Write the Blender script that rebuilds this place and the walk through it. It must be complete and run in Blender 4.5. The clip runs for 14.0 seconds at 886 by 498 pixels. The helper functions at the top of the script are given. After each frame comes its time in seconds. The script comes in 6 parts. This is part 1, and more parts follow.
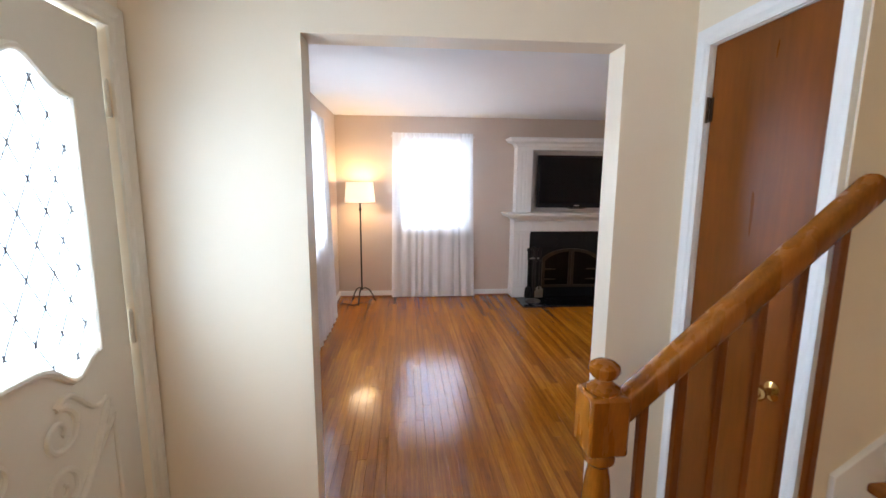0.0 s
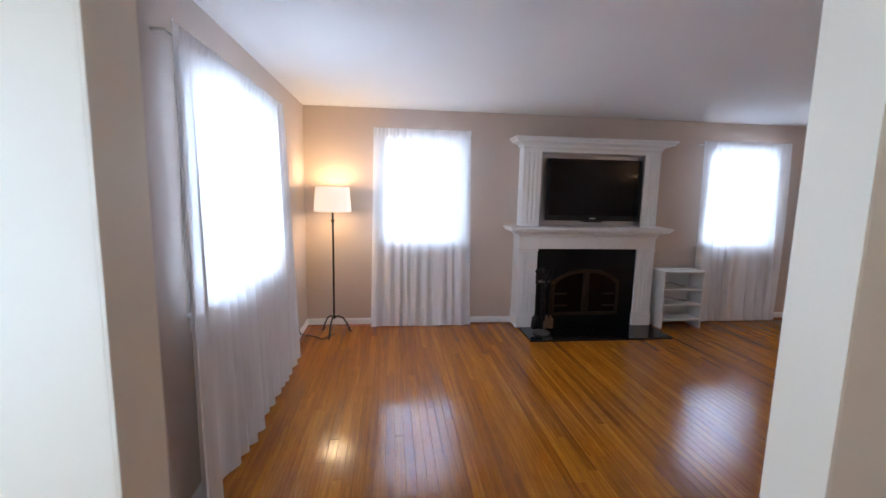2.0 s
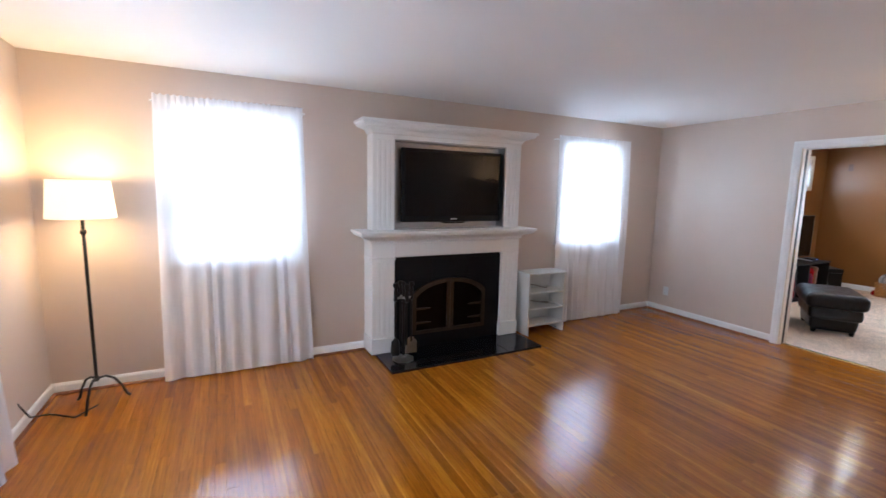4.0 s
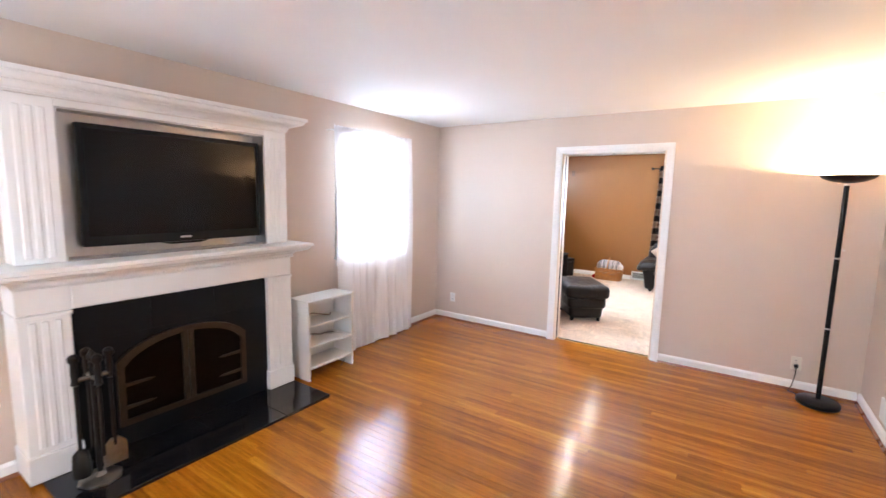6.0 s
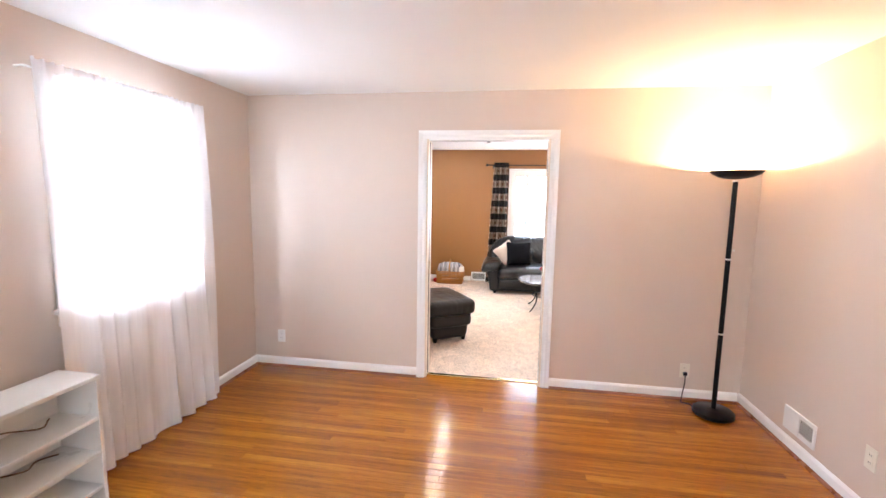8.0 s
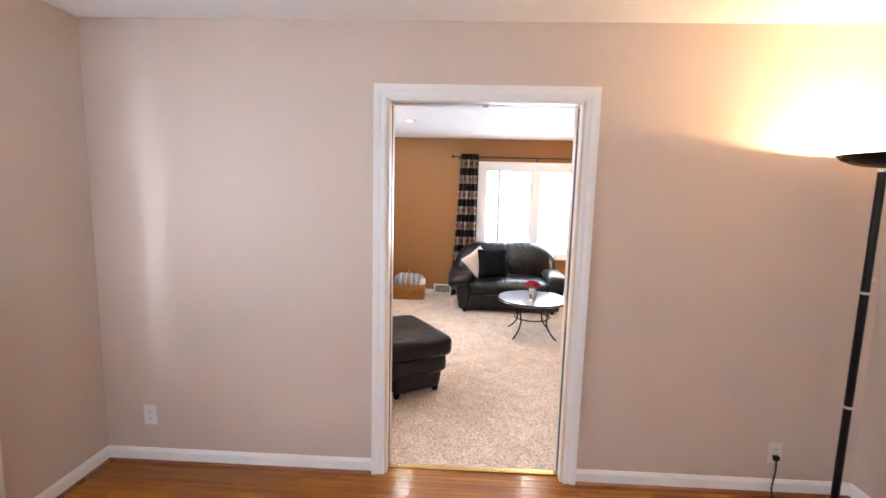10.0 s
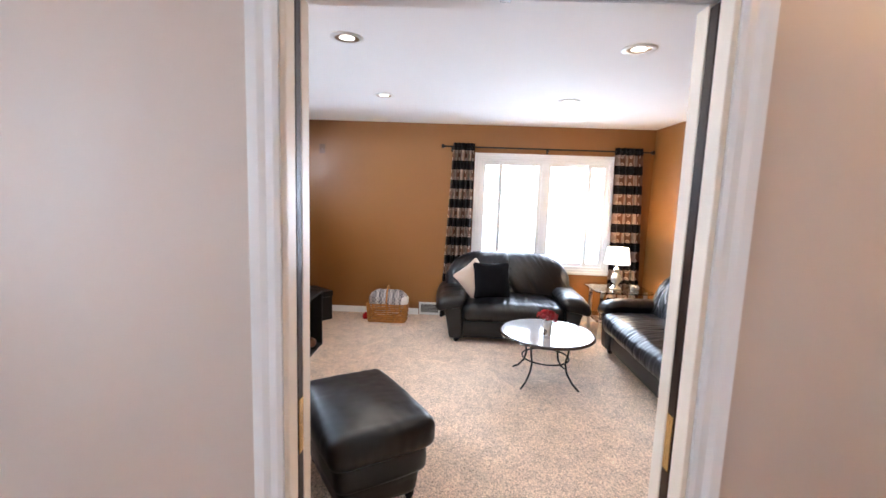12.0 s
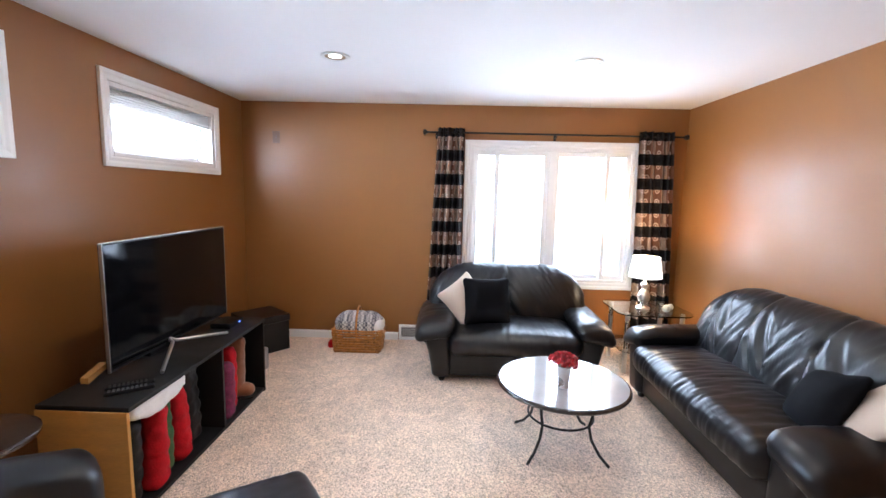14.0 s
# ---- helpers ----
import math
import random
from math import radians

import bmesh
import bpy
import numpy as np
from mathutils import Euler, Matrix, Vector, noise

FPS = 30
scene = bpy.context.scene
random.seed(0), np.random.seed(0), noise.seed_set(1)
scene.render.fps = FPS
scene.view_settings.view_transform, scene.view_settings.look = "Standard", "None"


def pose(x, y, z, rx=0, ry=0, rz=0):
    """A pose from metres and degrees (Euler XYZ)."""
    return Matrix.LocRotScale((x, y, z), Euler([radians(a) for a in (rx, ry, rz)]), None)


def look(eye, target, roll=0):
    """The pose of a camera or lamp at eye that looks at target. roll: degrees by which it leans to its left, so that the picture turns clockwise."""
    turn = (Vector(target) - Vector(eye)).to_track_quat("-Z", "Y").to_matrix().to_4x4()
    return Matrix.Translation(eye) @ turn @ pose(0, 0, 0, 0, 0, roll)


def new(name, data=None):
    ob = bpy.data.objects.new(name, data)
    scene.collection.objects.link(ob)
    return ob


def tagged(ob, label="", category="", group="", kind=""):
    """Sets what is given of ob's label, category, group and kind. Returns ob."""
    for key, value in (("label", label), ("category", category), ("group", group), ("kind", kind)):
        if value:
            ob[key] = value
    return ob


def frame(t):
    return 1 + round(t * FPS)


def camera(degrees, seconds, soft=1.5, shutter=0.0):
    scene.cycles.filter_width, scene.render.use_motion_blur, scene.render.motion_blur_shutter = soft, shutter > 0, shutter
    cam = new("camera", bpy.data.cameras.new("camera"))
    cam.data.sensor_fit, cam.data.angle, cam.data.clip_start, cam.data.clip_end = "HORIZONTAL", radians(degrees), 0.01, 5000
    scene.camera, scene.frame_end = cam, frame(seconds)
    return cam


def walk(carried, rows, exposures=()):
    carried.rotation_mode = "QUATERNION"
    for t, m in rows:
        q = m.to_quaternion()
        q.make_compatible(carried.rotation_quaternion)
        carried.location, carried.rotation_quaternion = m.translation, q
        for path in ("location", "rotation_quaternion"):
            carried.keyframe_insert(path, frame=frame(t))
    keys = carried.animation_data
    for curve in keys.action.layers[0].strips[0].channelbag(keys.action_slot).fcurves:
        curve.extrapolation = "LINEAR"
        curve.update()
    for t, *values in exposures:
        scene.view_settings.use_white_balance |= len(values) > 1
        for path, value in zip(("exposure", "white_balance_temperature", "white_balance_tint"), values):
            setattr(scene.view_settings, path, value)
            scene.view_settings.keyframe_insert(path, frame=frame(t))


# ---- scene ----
cam = camera(91.3, 14.0, shutter=0.25)
PATH = [
    (0, (-0.038, -0.229, 1.565), (0.134, 1.740, 1.262), 0.4),
    (0.5, (-0.015, 0.025, 1.567), (0.120, 1.998, 1.270), 0.5),
    (1, (0.008, 0.285, 1.568), (0.119, 2.261, 1.281), 0.8),
    (1.5, (-0.031, 0.509, 1.565), (0.159, 2.482, 1.297), 1.0),
    (2, (-0.007, 0.771, 1.553), (0.230, 2.738, 1.285), 1.2),
    (4.5, (0.37, 1.891, 1.548), (1.468, 3.542, 1.289), 1.0),
    (5, (0.516, 2.068, 1.542), (1.804, 3.578, 1.295), 0.8),
    (5.5, (0.63, 2.256, 1.57), (2.112, 3.576, 1.324), 1.2),
    (6, (0.842, 2.498, 1.582), (2.494, 3.598, 1.334), 1.3),
    (6.5, (1.091, 2.789, 1.598), (2.883, 3.638, 1.338), 1.3),
    (7, (1.333, 2.968, 1.568), (3.211, 3.613, 1.325), 1.0),
    (7.5, (1.579, 3.154, 1.58), (3.51, 3.615, 1.334), 1.0),
    (8, (1.871, 3.347, 1.582), (3.832, 3.657, 1.34), 1.0),
    (10.5, (3.546, 3.687, 1.555), (5.53, 3.751, 1.31), 1.9),
    (11, (3.876, 3.699, 1.551), (5.86, 3.752, 1.307), 2.3),
    (11.5, (4.116, 3.67, 1.582), (6.099, 3.729, 1.33), 2.2),
    (12, (4.453, 3.659, 1.577), (6.437, 3.705, 1.324), 2.0),
    (12.5, (4.777, 3.646, 1.558), (6.76, 3.66, 1.301), 1.7),
    (13, (5.045, 3.587, 1.558), (7.027, 3.61, 1.292), 1.6),
    (13.5, (5.276, 3.563, 1.552), (7.259, 3.588, 1.291), 1.5),
    (14, (5.503, 3.529, 1.559), (7.486, 3.572, 1.305), 1.4),
]
EXPOSURE = [(0, -0.12, 5900, 10), (0.5, -0.20, 5800, 9), (1, -0.26, 5700, 9), (2, -0.46, 5450, 10), (4.5, 0.30, 5450, 8), (6, 1.08, 5850, 10), (7, 1.27, 6050, 12), (8, 1.05, 6200, 13),
            (10.5, 0.45, 6200, 14), (12, 0.34, 5950, 12), (14, 0.36, 5650, 11)]
walk(cam, [(t, look(eye, target, roll)) for t, eye, target, roll in PATH], EXPOSURE)


# ---- world and large lights ----
world = bpy.data.worlds.new("overcast_sky")
scene.world = world
world.use_nodes = True
wn = world.node_tree.nodes
sky = wn.new("ShaderNodeTexSky")
sky.sky_type = "NISHITA"
sky.sun_disc = False
sky.sun_elevation, sky.sun_rotation = radians(38), radians(-60)
wn["Background"].inputs["Strength"].default_value = 0.12
world.node_tree.links.new(sky.outputs[0], wn["Background"].inputs["Color"])
sun_data = bpy.data.lights.new("sun", "SUN")
sun_data.energy, sun_data.angle, sun_data.color = 0.8, radians(15), (1.0, 0.96, 0.9)
sun = new("sun", sun_data)
sun.matrix_world = look((-8, -6, 12), (0, 0, 0))


def area_light(name, eye, target, w, h, watts, color=(0.80, 0.90, 1.0)):
    d = bpy.data.lights.new(name, "AREA")
    d.shape, d.size, d.size_y, d.energy, d.color = "RECTANGLE", w, h, watts, color
    ob = new(name, d)
    ob.matrix_world = look(eye, target)
    return ob


def bulb(name, at, watts, radius, color=(1.0, 0.72, 0.42)):
    d = bpy.data.lights.new(name, "POINT")
    d.energy, d.shadow_soft_size, d.color = watts, radius, color
    ob = new(name, d)
    ob.location = at
    return ob


DAY = 122.0
area_light("daylight_north_1", (0.335, 5.93, 1.55), (0.335, 0, 0.95), 1.05, 1.3, DAY)
area_light("daylight_north_2", (4.22, 5.93, 1.55), (4.22, 0, 0.95), 1.0, 1.3, DAY)
area_light("daylight_west", (-1.27, 3.61, 1.55), (9, 3.61, 1.55), 1.6, 1.3, DAY * 1.5)
area_light("daylight_front_door", (-1.20, 0.95, 1.42), (9, 0.95, 0.2), 1.3, 1.35, 64, (0.70, 0.85, 1.0))
area_light("daylight_family_east", (10.70, 2.54, 1.45), (0, 2.54, -3.1), 2.6, 2.3, 245)
area_light("daylight_high_1", (9.20, 6.25, 2.05), (9.20, 0, -1.7), 2.7, 1.0, 400)
area_light("daylight_high_2", (6.94, 6.25, 2.05), (6.94, 0, -1.7), 1.7, 1.0, 170)


# ---- materials ----
def mat(name, color, rough=0.5, metal=0.0, var=0.06, scale=3.0, bump=0.05, bscale=120.0, coat=0.0, stretch=(1, 1, 1),
        rvar=0.08, random_tone=0.0, sheen=0.0, spec=0.5):
    """Principled surface with large stains, fine grain, uneven gloss and fine relief."""
    m = bpy.data.materials.new(name)
    m.use_nodes = True
    n, l = m.node_tree.nodes, m.node_tree.links
    b = n["Principled BSDF"]
    b.inputs["Metallic"].default_value = metal
    b.inputs["Coat Weight"].default_value = coat
    b.inputs["Coat Roughness"].default_value = 0.12
    b.inputs["Sheen Weight"].default_value = sheen
    b.inputs["Specular IOR Level"].default_value = spec
    tc = n.new("ShaderNodeTexCoord")
    mp = n.new("ShaderNodeMapping")
    mp.inputs["Scale"].default_value = stretch
    l.new(tc.outputs["Object"], mp.inputs["Vector"])
    big, fine = n.new("ShaderNodeTexNoise"), n.new("ShaderNodeTexNoise")
    big.inputs["Scale"].default_value, big.inputs["Detail"].default_value = scale, 4
    fine.inputs["Scale"].default_value, fine.inputs["Detail"].default_value = bscale, 3
    for t in (big, fine):
        l.new(mp.outputs[0], t.inputs["Vector"])
    add = n.new("ShaderNodeMath")
    add.operation = "ADD"
    l.new(big.outputs["Fac"], add.inputs[0])
    mul = n.new("ShaderNodeMath")
    mul.operation = "MULTIPLY"
    mul.inputs[1].default_value = 0.5
    l.new(fine.outputs["Fac"], mul.inputs[0])
    l.new(mul.outputs[0], add.inputs[1])
    last = add
    if random_tone:
        oi = n.new("ShaderNodeObjectInfo")
        ra = n.new("ShaderNodeMath")
        ra.operation = "MULTIPLY_ADD"
        ra.inputs[1].default_value = random_tone
        l.new(oi.outputs["Random"], ra.inputs[0])
        l.new(add.outputs[0], ra.inputs[2])
        last = ra
    ramp = n.new("ShaderNodeMapRange")
    ramp.inputs["From Min"].default_value, ramp.inputs["From Max"].default_value = 0.4, 1.1 + random_tone
    ramp.inputs["To Min"].default_value, ramp.inputs["To Max"].default_value = 1 - var, 1 + var
    l.new(last.outputs[0], ramp.inputs["Value"])
    mix = n.new("ShaderNodeVectorMath")
    mix.operation = "SCALE"
    mix.inputs[0].default_value = color
    l.new(ramp.outputs[0], mix.inputs["Scale"])
    l.new(mix.outputs[0], b.inputs["Base Color"])
    rr = n.new("ShaderNodeMapRange")
    rr.inputs["From Min"].default_value, rr.inputs["From Max"].default_value = 0.3, 0.7
    rr.inputs["To Min"].default_value, rr.inputs["To Max"].default_value = max(0.02, rough - rvar), min(1, rough + rvar)
    l.new(big.outputs["Fac"], rr.inputs["Value"])
    l.new(rr.outputs[0], b.inputs["Roughness"])
    if bump:
        bp = n.new("ShaderNodeBump")
        bp.inputs["Strength"].default_value, bp.inputs["Distance"].default_value = bump, 0.004
        l.new(fine.outputs["Fac"], bp.inputs["Height"])
        l.new(bp.outputs[0], b.inputs["Normal"])
    return m


def glow(name, color, strength):
    m = bpy.data.materials.new(name)
    m.use_nodes = True
    b = m.node_tree.nodes["Principled BSDF"]
    b.inputs["Base Color"].default_value = (0.8, 0.78, 0.72, 1)
    b.inputs["Emission Color"].default_value = (*color, 1)
    b.inputs["Emission Strength"].default_value = strength
    return m


def glass(name, rough=0.0, tint=(1, 1, 1)):
    m = bpy.data.materials.new(name)
    m.use_nodes = True
    b = m.node_tree.nodes["Principled BSDF"]
    b.inputs["Base Color"].default_value = (*tint, 1)
    b.inputs["Transmission Weight"].default_value = 1
    b.inputs["Roughness"].default_value = rough
    b.inputs["IOR"].default_value = 1.45
    return m


def sheer(name, color, see, through_light):
    """Thin woven cloth: partly open between the threads, partly lit through."""
    m = bpy.data.materials.new(name)
    m.use_nodes = True
    n, l = m.node_tree.nodes, m.node_tree.links
    n.remove(n["Principled BSDF"])
    dif, tra, ope = n.new("ShaderNodeBsdfDiffuse"), n.new("ShaderNodeBsdfTranslucent"), n.new("ShaderNodeBsdfTransparent")
    for s in (dif, tra):
        s.inputs["Color"].default_value = (*color, 1)
    tc, wv = n.new("ShaderNodeTexCoord"), n.new("ShaderNodeTexNoise")
    mp = n.new("ShaderNodeMapping")
    mp.inputs["Scale"].default_value = (1, 1, 0.06)
    l.new(tc.outputs["Object"], mp.inputs[0])
    wv.inputs["Scale"].default_value = 60
    l.new(mp.outputs[0], wv.inputs["Vector"])
    mr = n.new("ShaderNodeMapRange")
    mr.inputs["From Min"].default_value, mr.inputs["From Max"].default_value = 0.3, 0.7
    mr.inputs["To Min"].default_value, mr.inputs["To Max"].default_value = see - 0.025, see + 0.025
    l.new(wv.outputs["Fac"], mr.inputs["Value"])
    a, b = n.new("ShaderNodeMixShader"), n.new("ShaderNodeMixShader")
    a.inputs[0].default_value = through_light
    l.new(dif.outputs[0], a.inputs[1])
    l.new(tra.outputs[0], a.inputs[2])
    l.new(mr.outputs[0], b.inputs[0])
    l.new(a.outputs[0], b.inputs[1])
    l.new(ope.outputs[0], b.inputs[2])
    l.new(b.outputs[0], n["Material Output"].inputs["Surface"])
    return m


def carpet(name):
    """Cut pile: pale and brown tufts about a centimetre across, mottled over."""
    m = mat(name, (0.82, 0.640, 0.490), 0.95, var=0.05, scale=2.5, bump=0.0, sheen=0.2)
    n, l = m.node_tree.nodes, m.node_tree.links
    b = n["Principled BSDF"]
    old = b.inputs["Base Color"].links[0].from_socket
    tc = n.new("ShaderNodeTexCoord")
    tuft, speck = n.new("ShaderNodeTexVoronoi"), n.new("ShaderNodeTexNoise")
    tuft.inputs["Scale"].default_value = 115
    speck.inputs["Scale"].default_value, speck.inputs["Detail"].default_value = 100, 5
    speck.inputs["Roughness"].default_value = 0.75
    for t in (tuft, speck):
        l.new(tc.outputs["Object"], t.inputs["Vector"])
    patch = n.new("ShaderNodeTexNoise")
    patch.inputs["Scale"].default_value, patch.inputs["Detail"].default_value, patch.inputs["Distortion"].default_value = 7, 4, 0.6
    l.new(tc.outputs["Object"], patch.inputs["Vector"])
    mr, pr = n.new("ShaderNodeMapRange"), n.new("ShaderNodeMapRange")
    mr.inputs["From Min"].default_value, mr.inputs["From Max"].default_value = 0.36, 0.62
    pr.inputs["From Min"].default_value, pr.inputs["From Max"].default_value = 0.30, 0.70
    pr.inputs["To Min"].default_value, pr.inputs["To Max"].default_value = 0.86, 1.12
    l.new(speck.outputs["Fac"], mr.inputs["Value"])
    l.new(patch.outputs["Fac"], pr.inputs["Value"])
    tone = n.new("ShaderNodeMix")
    tone.data_type = "RGBA"
    tone.inputs[6].default_value, tone.inputs[7].default_value = (0.42, 0.37, 0.32, 1), (1.44, 1.45, 1.46, 1)
    l.new(mr.outputs[0], tone.inputs["Factor"])
    mul = n.new("ShaderNodeVectorMath")
    mul.operation = "MULTIPLY"
    l.new(old, mul.inputs[0])
    l.new(tone.outputs[2], mul.inputs[1])
    sc = n.new("ShaderNodeVectorMath")
    sc.operation = "SCALE"
    l.new(mul.outputs[0], sc.inputs[0])
    l.new(pr.outputs[0], sc.inputs["Scale"])
    l.new(sc.outputs[0], b.inputs["Base Color"])
    bp = n.new("ShaderNodeBump")
    bp.inputs["Strength"].default_value, bp.inputs["Distance"].default_value, bp.invert = 0.8, 0.012, True
    l.new(tuft.outputs["Distance"], bp.inputs["Height"])
    l.new(bp.outputs[0], b.inputs["Normal"])
    return m


def oak(name):
    """Varnished oak strips: each board its own tone, streaked along its length, with open pores and worn gloss."""
    m = bpy.data.materials.new(name)
    m.use_nodes = True
    n, l = m.node_tree.nodes, m.node_tree.links
    b = n["Principled BSDF"]

    def math_node(op, *vals):
        q = n.new("ShaderNodeMath")
        q.operation = op
        for i, v in enumerate(vals):
            if isinstance(v, (int, float)):
                q.inputs[i].default_value = v
            else:
                l.new(v, q.inputs[i])
        return q.outputs[0]

    def grain(scale, stretch, detail, rough=0.6):
        mp, t = n.new("ShaderNodeMapping"), n.new("ShaderNodeTexNoise")
        mp.inputs["Scale"].default_value = stretch
        t.inputs["Scale"].default_value, t.inputs["Detail"].default_value, t.inputs["Roughness"].default_value = scale, detail, rough
        l.new(at.outputs[0], mp.inputs["Vector"])
        l.new(mp.outputs[0], t.inputs["Vector"])
        return t.outputs["Fac"]
    tc, oi, geo = n.new("ShaderNodeTexCoord"), n.new("ShaderNodeObjectInfo"), n.new("ShaderNodeNewGeometry")
    tone = math_node("FRACT", math_node("ADD", oi.outputs["Random"], geo.outputs["Random Per Island"]))
    shift = n.new("ShaderNodeCombineXYZ")
    l.new(math_node("MULTIPLY", tone, 37.0), shift.inputs[0])
    l.new(math_node("MULTIPLY", tone, 91.0), shift.inputs[1])
    at = n.new("ShaderNodeVectorMath")
    at.operation = "ADD"
    l.new(tc.outputs["Object"], at.inputs[0])
    l.new(shift.outputs[0], at.inputs[1])
    flow, streak, pore = grain(1.0, (16, 0.5, 1), 3), grain(1.0, (75, 1.6, 1), 4), grain(1.0, (420, 9, 1), 2)
    wear, speck = grain(1.0, (1.3, 1.3, 1), 4), grain(1.0, (60, 30, 1), 3)
    ramp = n.new("ShaderNodeValToRGB")
    e = ramp.color_ramp.elements
    e[0].position, e[0].color = 0.0, (0.058, 0.0125, 0.001, 1)
    e[1].position, e[1].color = 1.0, (0.60, 0.242, 0.018, 1)
    for pos, col in ((0.30, (0.155, 0.040, 0.0024, 1)), (0.62, (0.318, 0.102, 0.0055, 1))):
        k = e.new(pos)
        k.color = col
    v = math_node("MULTIPLY_ADD", tone, 0.19, -0.150)
    v = math_node("MULTIPLY_ADD", flow, 0.70, v)
    v = math_node("MULTIPLY_ADD", streak, 0.64, v)
    l.new(v, ramp.inputs["Fac"])
    dark = n.new("ShaderNodeMapRange")
    dark.inputs["From Min"].default_value, dark.inputs["From Max"].default_value = 0.34, 0.48
    dark.inputs["To Min"].default_value, dark.inputs["To Max"].default_value = 0.62, 1.06
    l.new(pore, dark.inputs["Value"])
    sc = n.new("ShaderNodeVectorMath")
    sc.operation = "SCALE"
    l.new(ramp.outputs[0], sc.inputs[0])
    l.new(dark.outputs[0], sc.inputs["Scale"])
    l.new(sc.outputs[0], b.inputs["Base Color"])
    rr = n.new("ShaderNodeMapRange")
    rr.inputs["From Min"].default_value, rr.inputs["From Max"].default_value = 0.3, 0.7
    rr.inputs["To Min"].default_value, rr.inputs["To Max"].default_value = 0.09, 0.18
    l.new(wear, rr.inputs["Value"])
    l.new(rr.outputs[0], b.inputs["Roughness"])
    b.inputs["Specular IOR Level"].default_value = 0.56
    bp = n.new("ShaderNodeBump")
    bp.inputs["Strength"].default_value, bp.inputs["Distance"].default_value = 0.16, 0.004
    l.new(math_node("MULTIPLY_ADD", speck, 0.5, streak), bp.inputs["Height"])
    l.new(bp.outputs[0], b.inputs["Normal"])
    return m


LIVING = mat("living_paint", (0.635, 0.525, 0.445), 0.42, bump=0.12, bscale=260, var=0.02)
FOYER = mat("foyer_paint", (0.86, 0.755, 0.595), 0.45, bump=0.12, bscale=260, var=0.02)
CARAMEL = mat("caramel_paint", (0.258, 0.104, 0.023), 0.42, bump=0.12, bscale=260, var=0.03)
CEIL = mat("ceiling_paint", (0.86, 0.86, 0.86), 0.8, bump=0.1, bscale=200, var=0.015)
TRIM = mat("white_trim", (0.86, 0.855, 0.84), 0.45, bump=0.0, bscale=60, var=0.012, rvar=0.02)
OAK = oak("oak_boards")
SHOE = mat("oak_shoe", (0.24, 0.085, 0.03), 0.3, var=0.2, stretch=(6, 0.6, 6), bscale=40)
JOINT = mat("dark_joint", (0.05, 0.022, 0.01), 0.6)
STAINED = mat("stained_oak", (0.265, 0.086, 0.005), 0.26, var=0.42, scale=4, bump=0.08, bscale=40, stretch=(5, 5, 0.8), spec=0.35)
VENEER = mat("birch_veneer", (0.170, 0.045, 0.002), 0.34, var=0.34, scale=1.7, bump=0.05, bscale=18, stretch=(3, 3, 0.35), spec=0.30)
BRASS = mat("brass", (0.70, 0.50, 0.20), 0.2, 1.0, var=0.08)
CARPET = carpet("carpet_pile")
SLATE = mat("black_slate", (0.006, 0.0065, 0.008), 0.5, var=0.3, scale=6, bump=0.05, bscale=80, spec=0.16)
GRANITE = mat("polished_black_stone", (0.010, 0.010, 0.012), 0.07, var=0.4, scale=20, bump=0.0, rvar=0.03)
BRONZE = mat("aged_bronze", (0.060, 0.042, 0.026), 0.5, 0.8, var=0.3, scale=12, bump=0.15, bscale=90)
IRON = mat("black_iron", (0.02, 0.018, 0.016), 0.45, 0.6, var=0.3, scale=15, bump=0.1, bscale=140)
PEWTER = mat("pewter", (0.33, 0.31, 0.28), 0.35, 1.0, var=0.25, scale=15)
FIREGLASS = mat("smoked_glass", (0.006, 0.004, 0.003), 0.12, var=0.2, bump=0, rvar=0.02, spec=0.09)
SCREEN = mat("dark_screen", (0.0025, 0.0025, 0.003), 0.08, var=0.1, bump=0, rvar=0.02, spec=0.20)
BEZEL = mat("black_plastic", (0.007, 0.007, 0.008), 0.34, var=0.1, bump=0.02, spec=0.2)
SILVER = mat("brushed_silver", (0.50, 0.50, 0.51), 0.36, 1.0, var=0.05, bump=0.0, rvar=0.03)
JAMBPAINT = mat("cream_jamb_paint", (0.82, 0.71, 0.58), 0.45, bump=0.0, bscale=60, var=0.03, rvar=0.02)
WHITEBOARD = mat("white_melamine", (0.80, 0.78, 0.74), 0.35, var=0.02, bump=0.02)
PLASTIC = mat("almond_plastic", (0.74, 0.69, 0.58), 0.35, var=0.02, bump=0)
WHITEPL = mat("white_plastic", (0.78, 0.78, 0.76), 0.4, var=0.02, bump=0)
# near black: shade of grille and socket hollows as colour, also boot soles
DARK = mat("hollow_shade_and_sole", (0.015, 0.012, 0.010), 0.8)
LEATHER = mat("black_leather", (0.0045, 0.0045, 0.0058), 0.315, var=0.20, scale=22, bump=0.03, bscale=330, rvar=0.02, spec=0.42)
CHROME = mat("satin_nickel", (0.72, 0.70, 0.67), 0.3, 1.0, var=0.1)
SHEER = sheer("white_voile", (0.98, 0.97, 0.98), 0.11, 0.10)
PANE = glass("clear_glass")
WALNUT = mat("dark_walnut", (0.022, 0.008, 0.004), 0.4, spec=0.2, var=0.6, scale=6, stretch=(6, 6, 0.5))


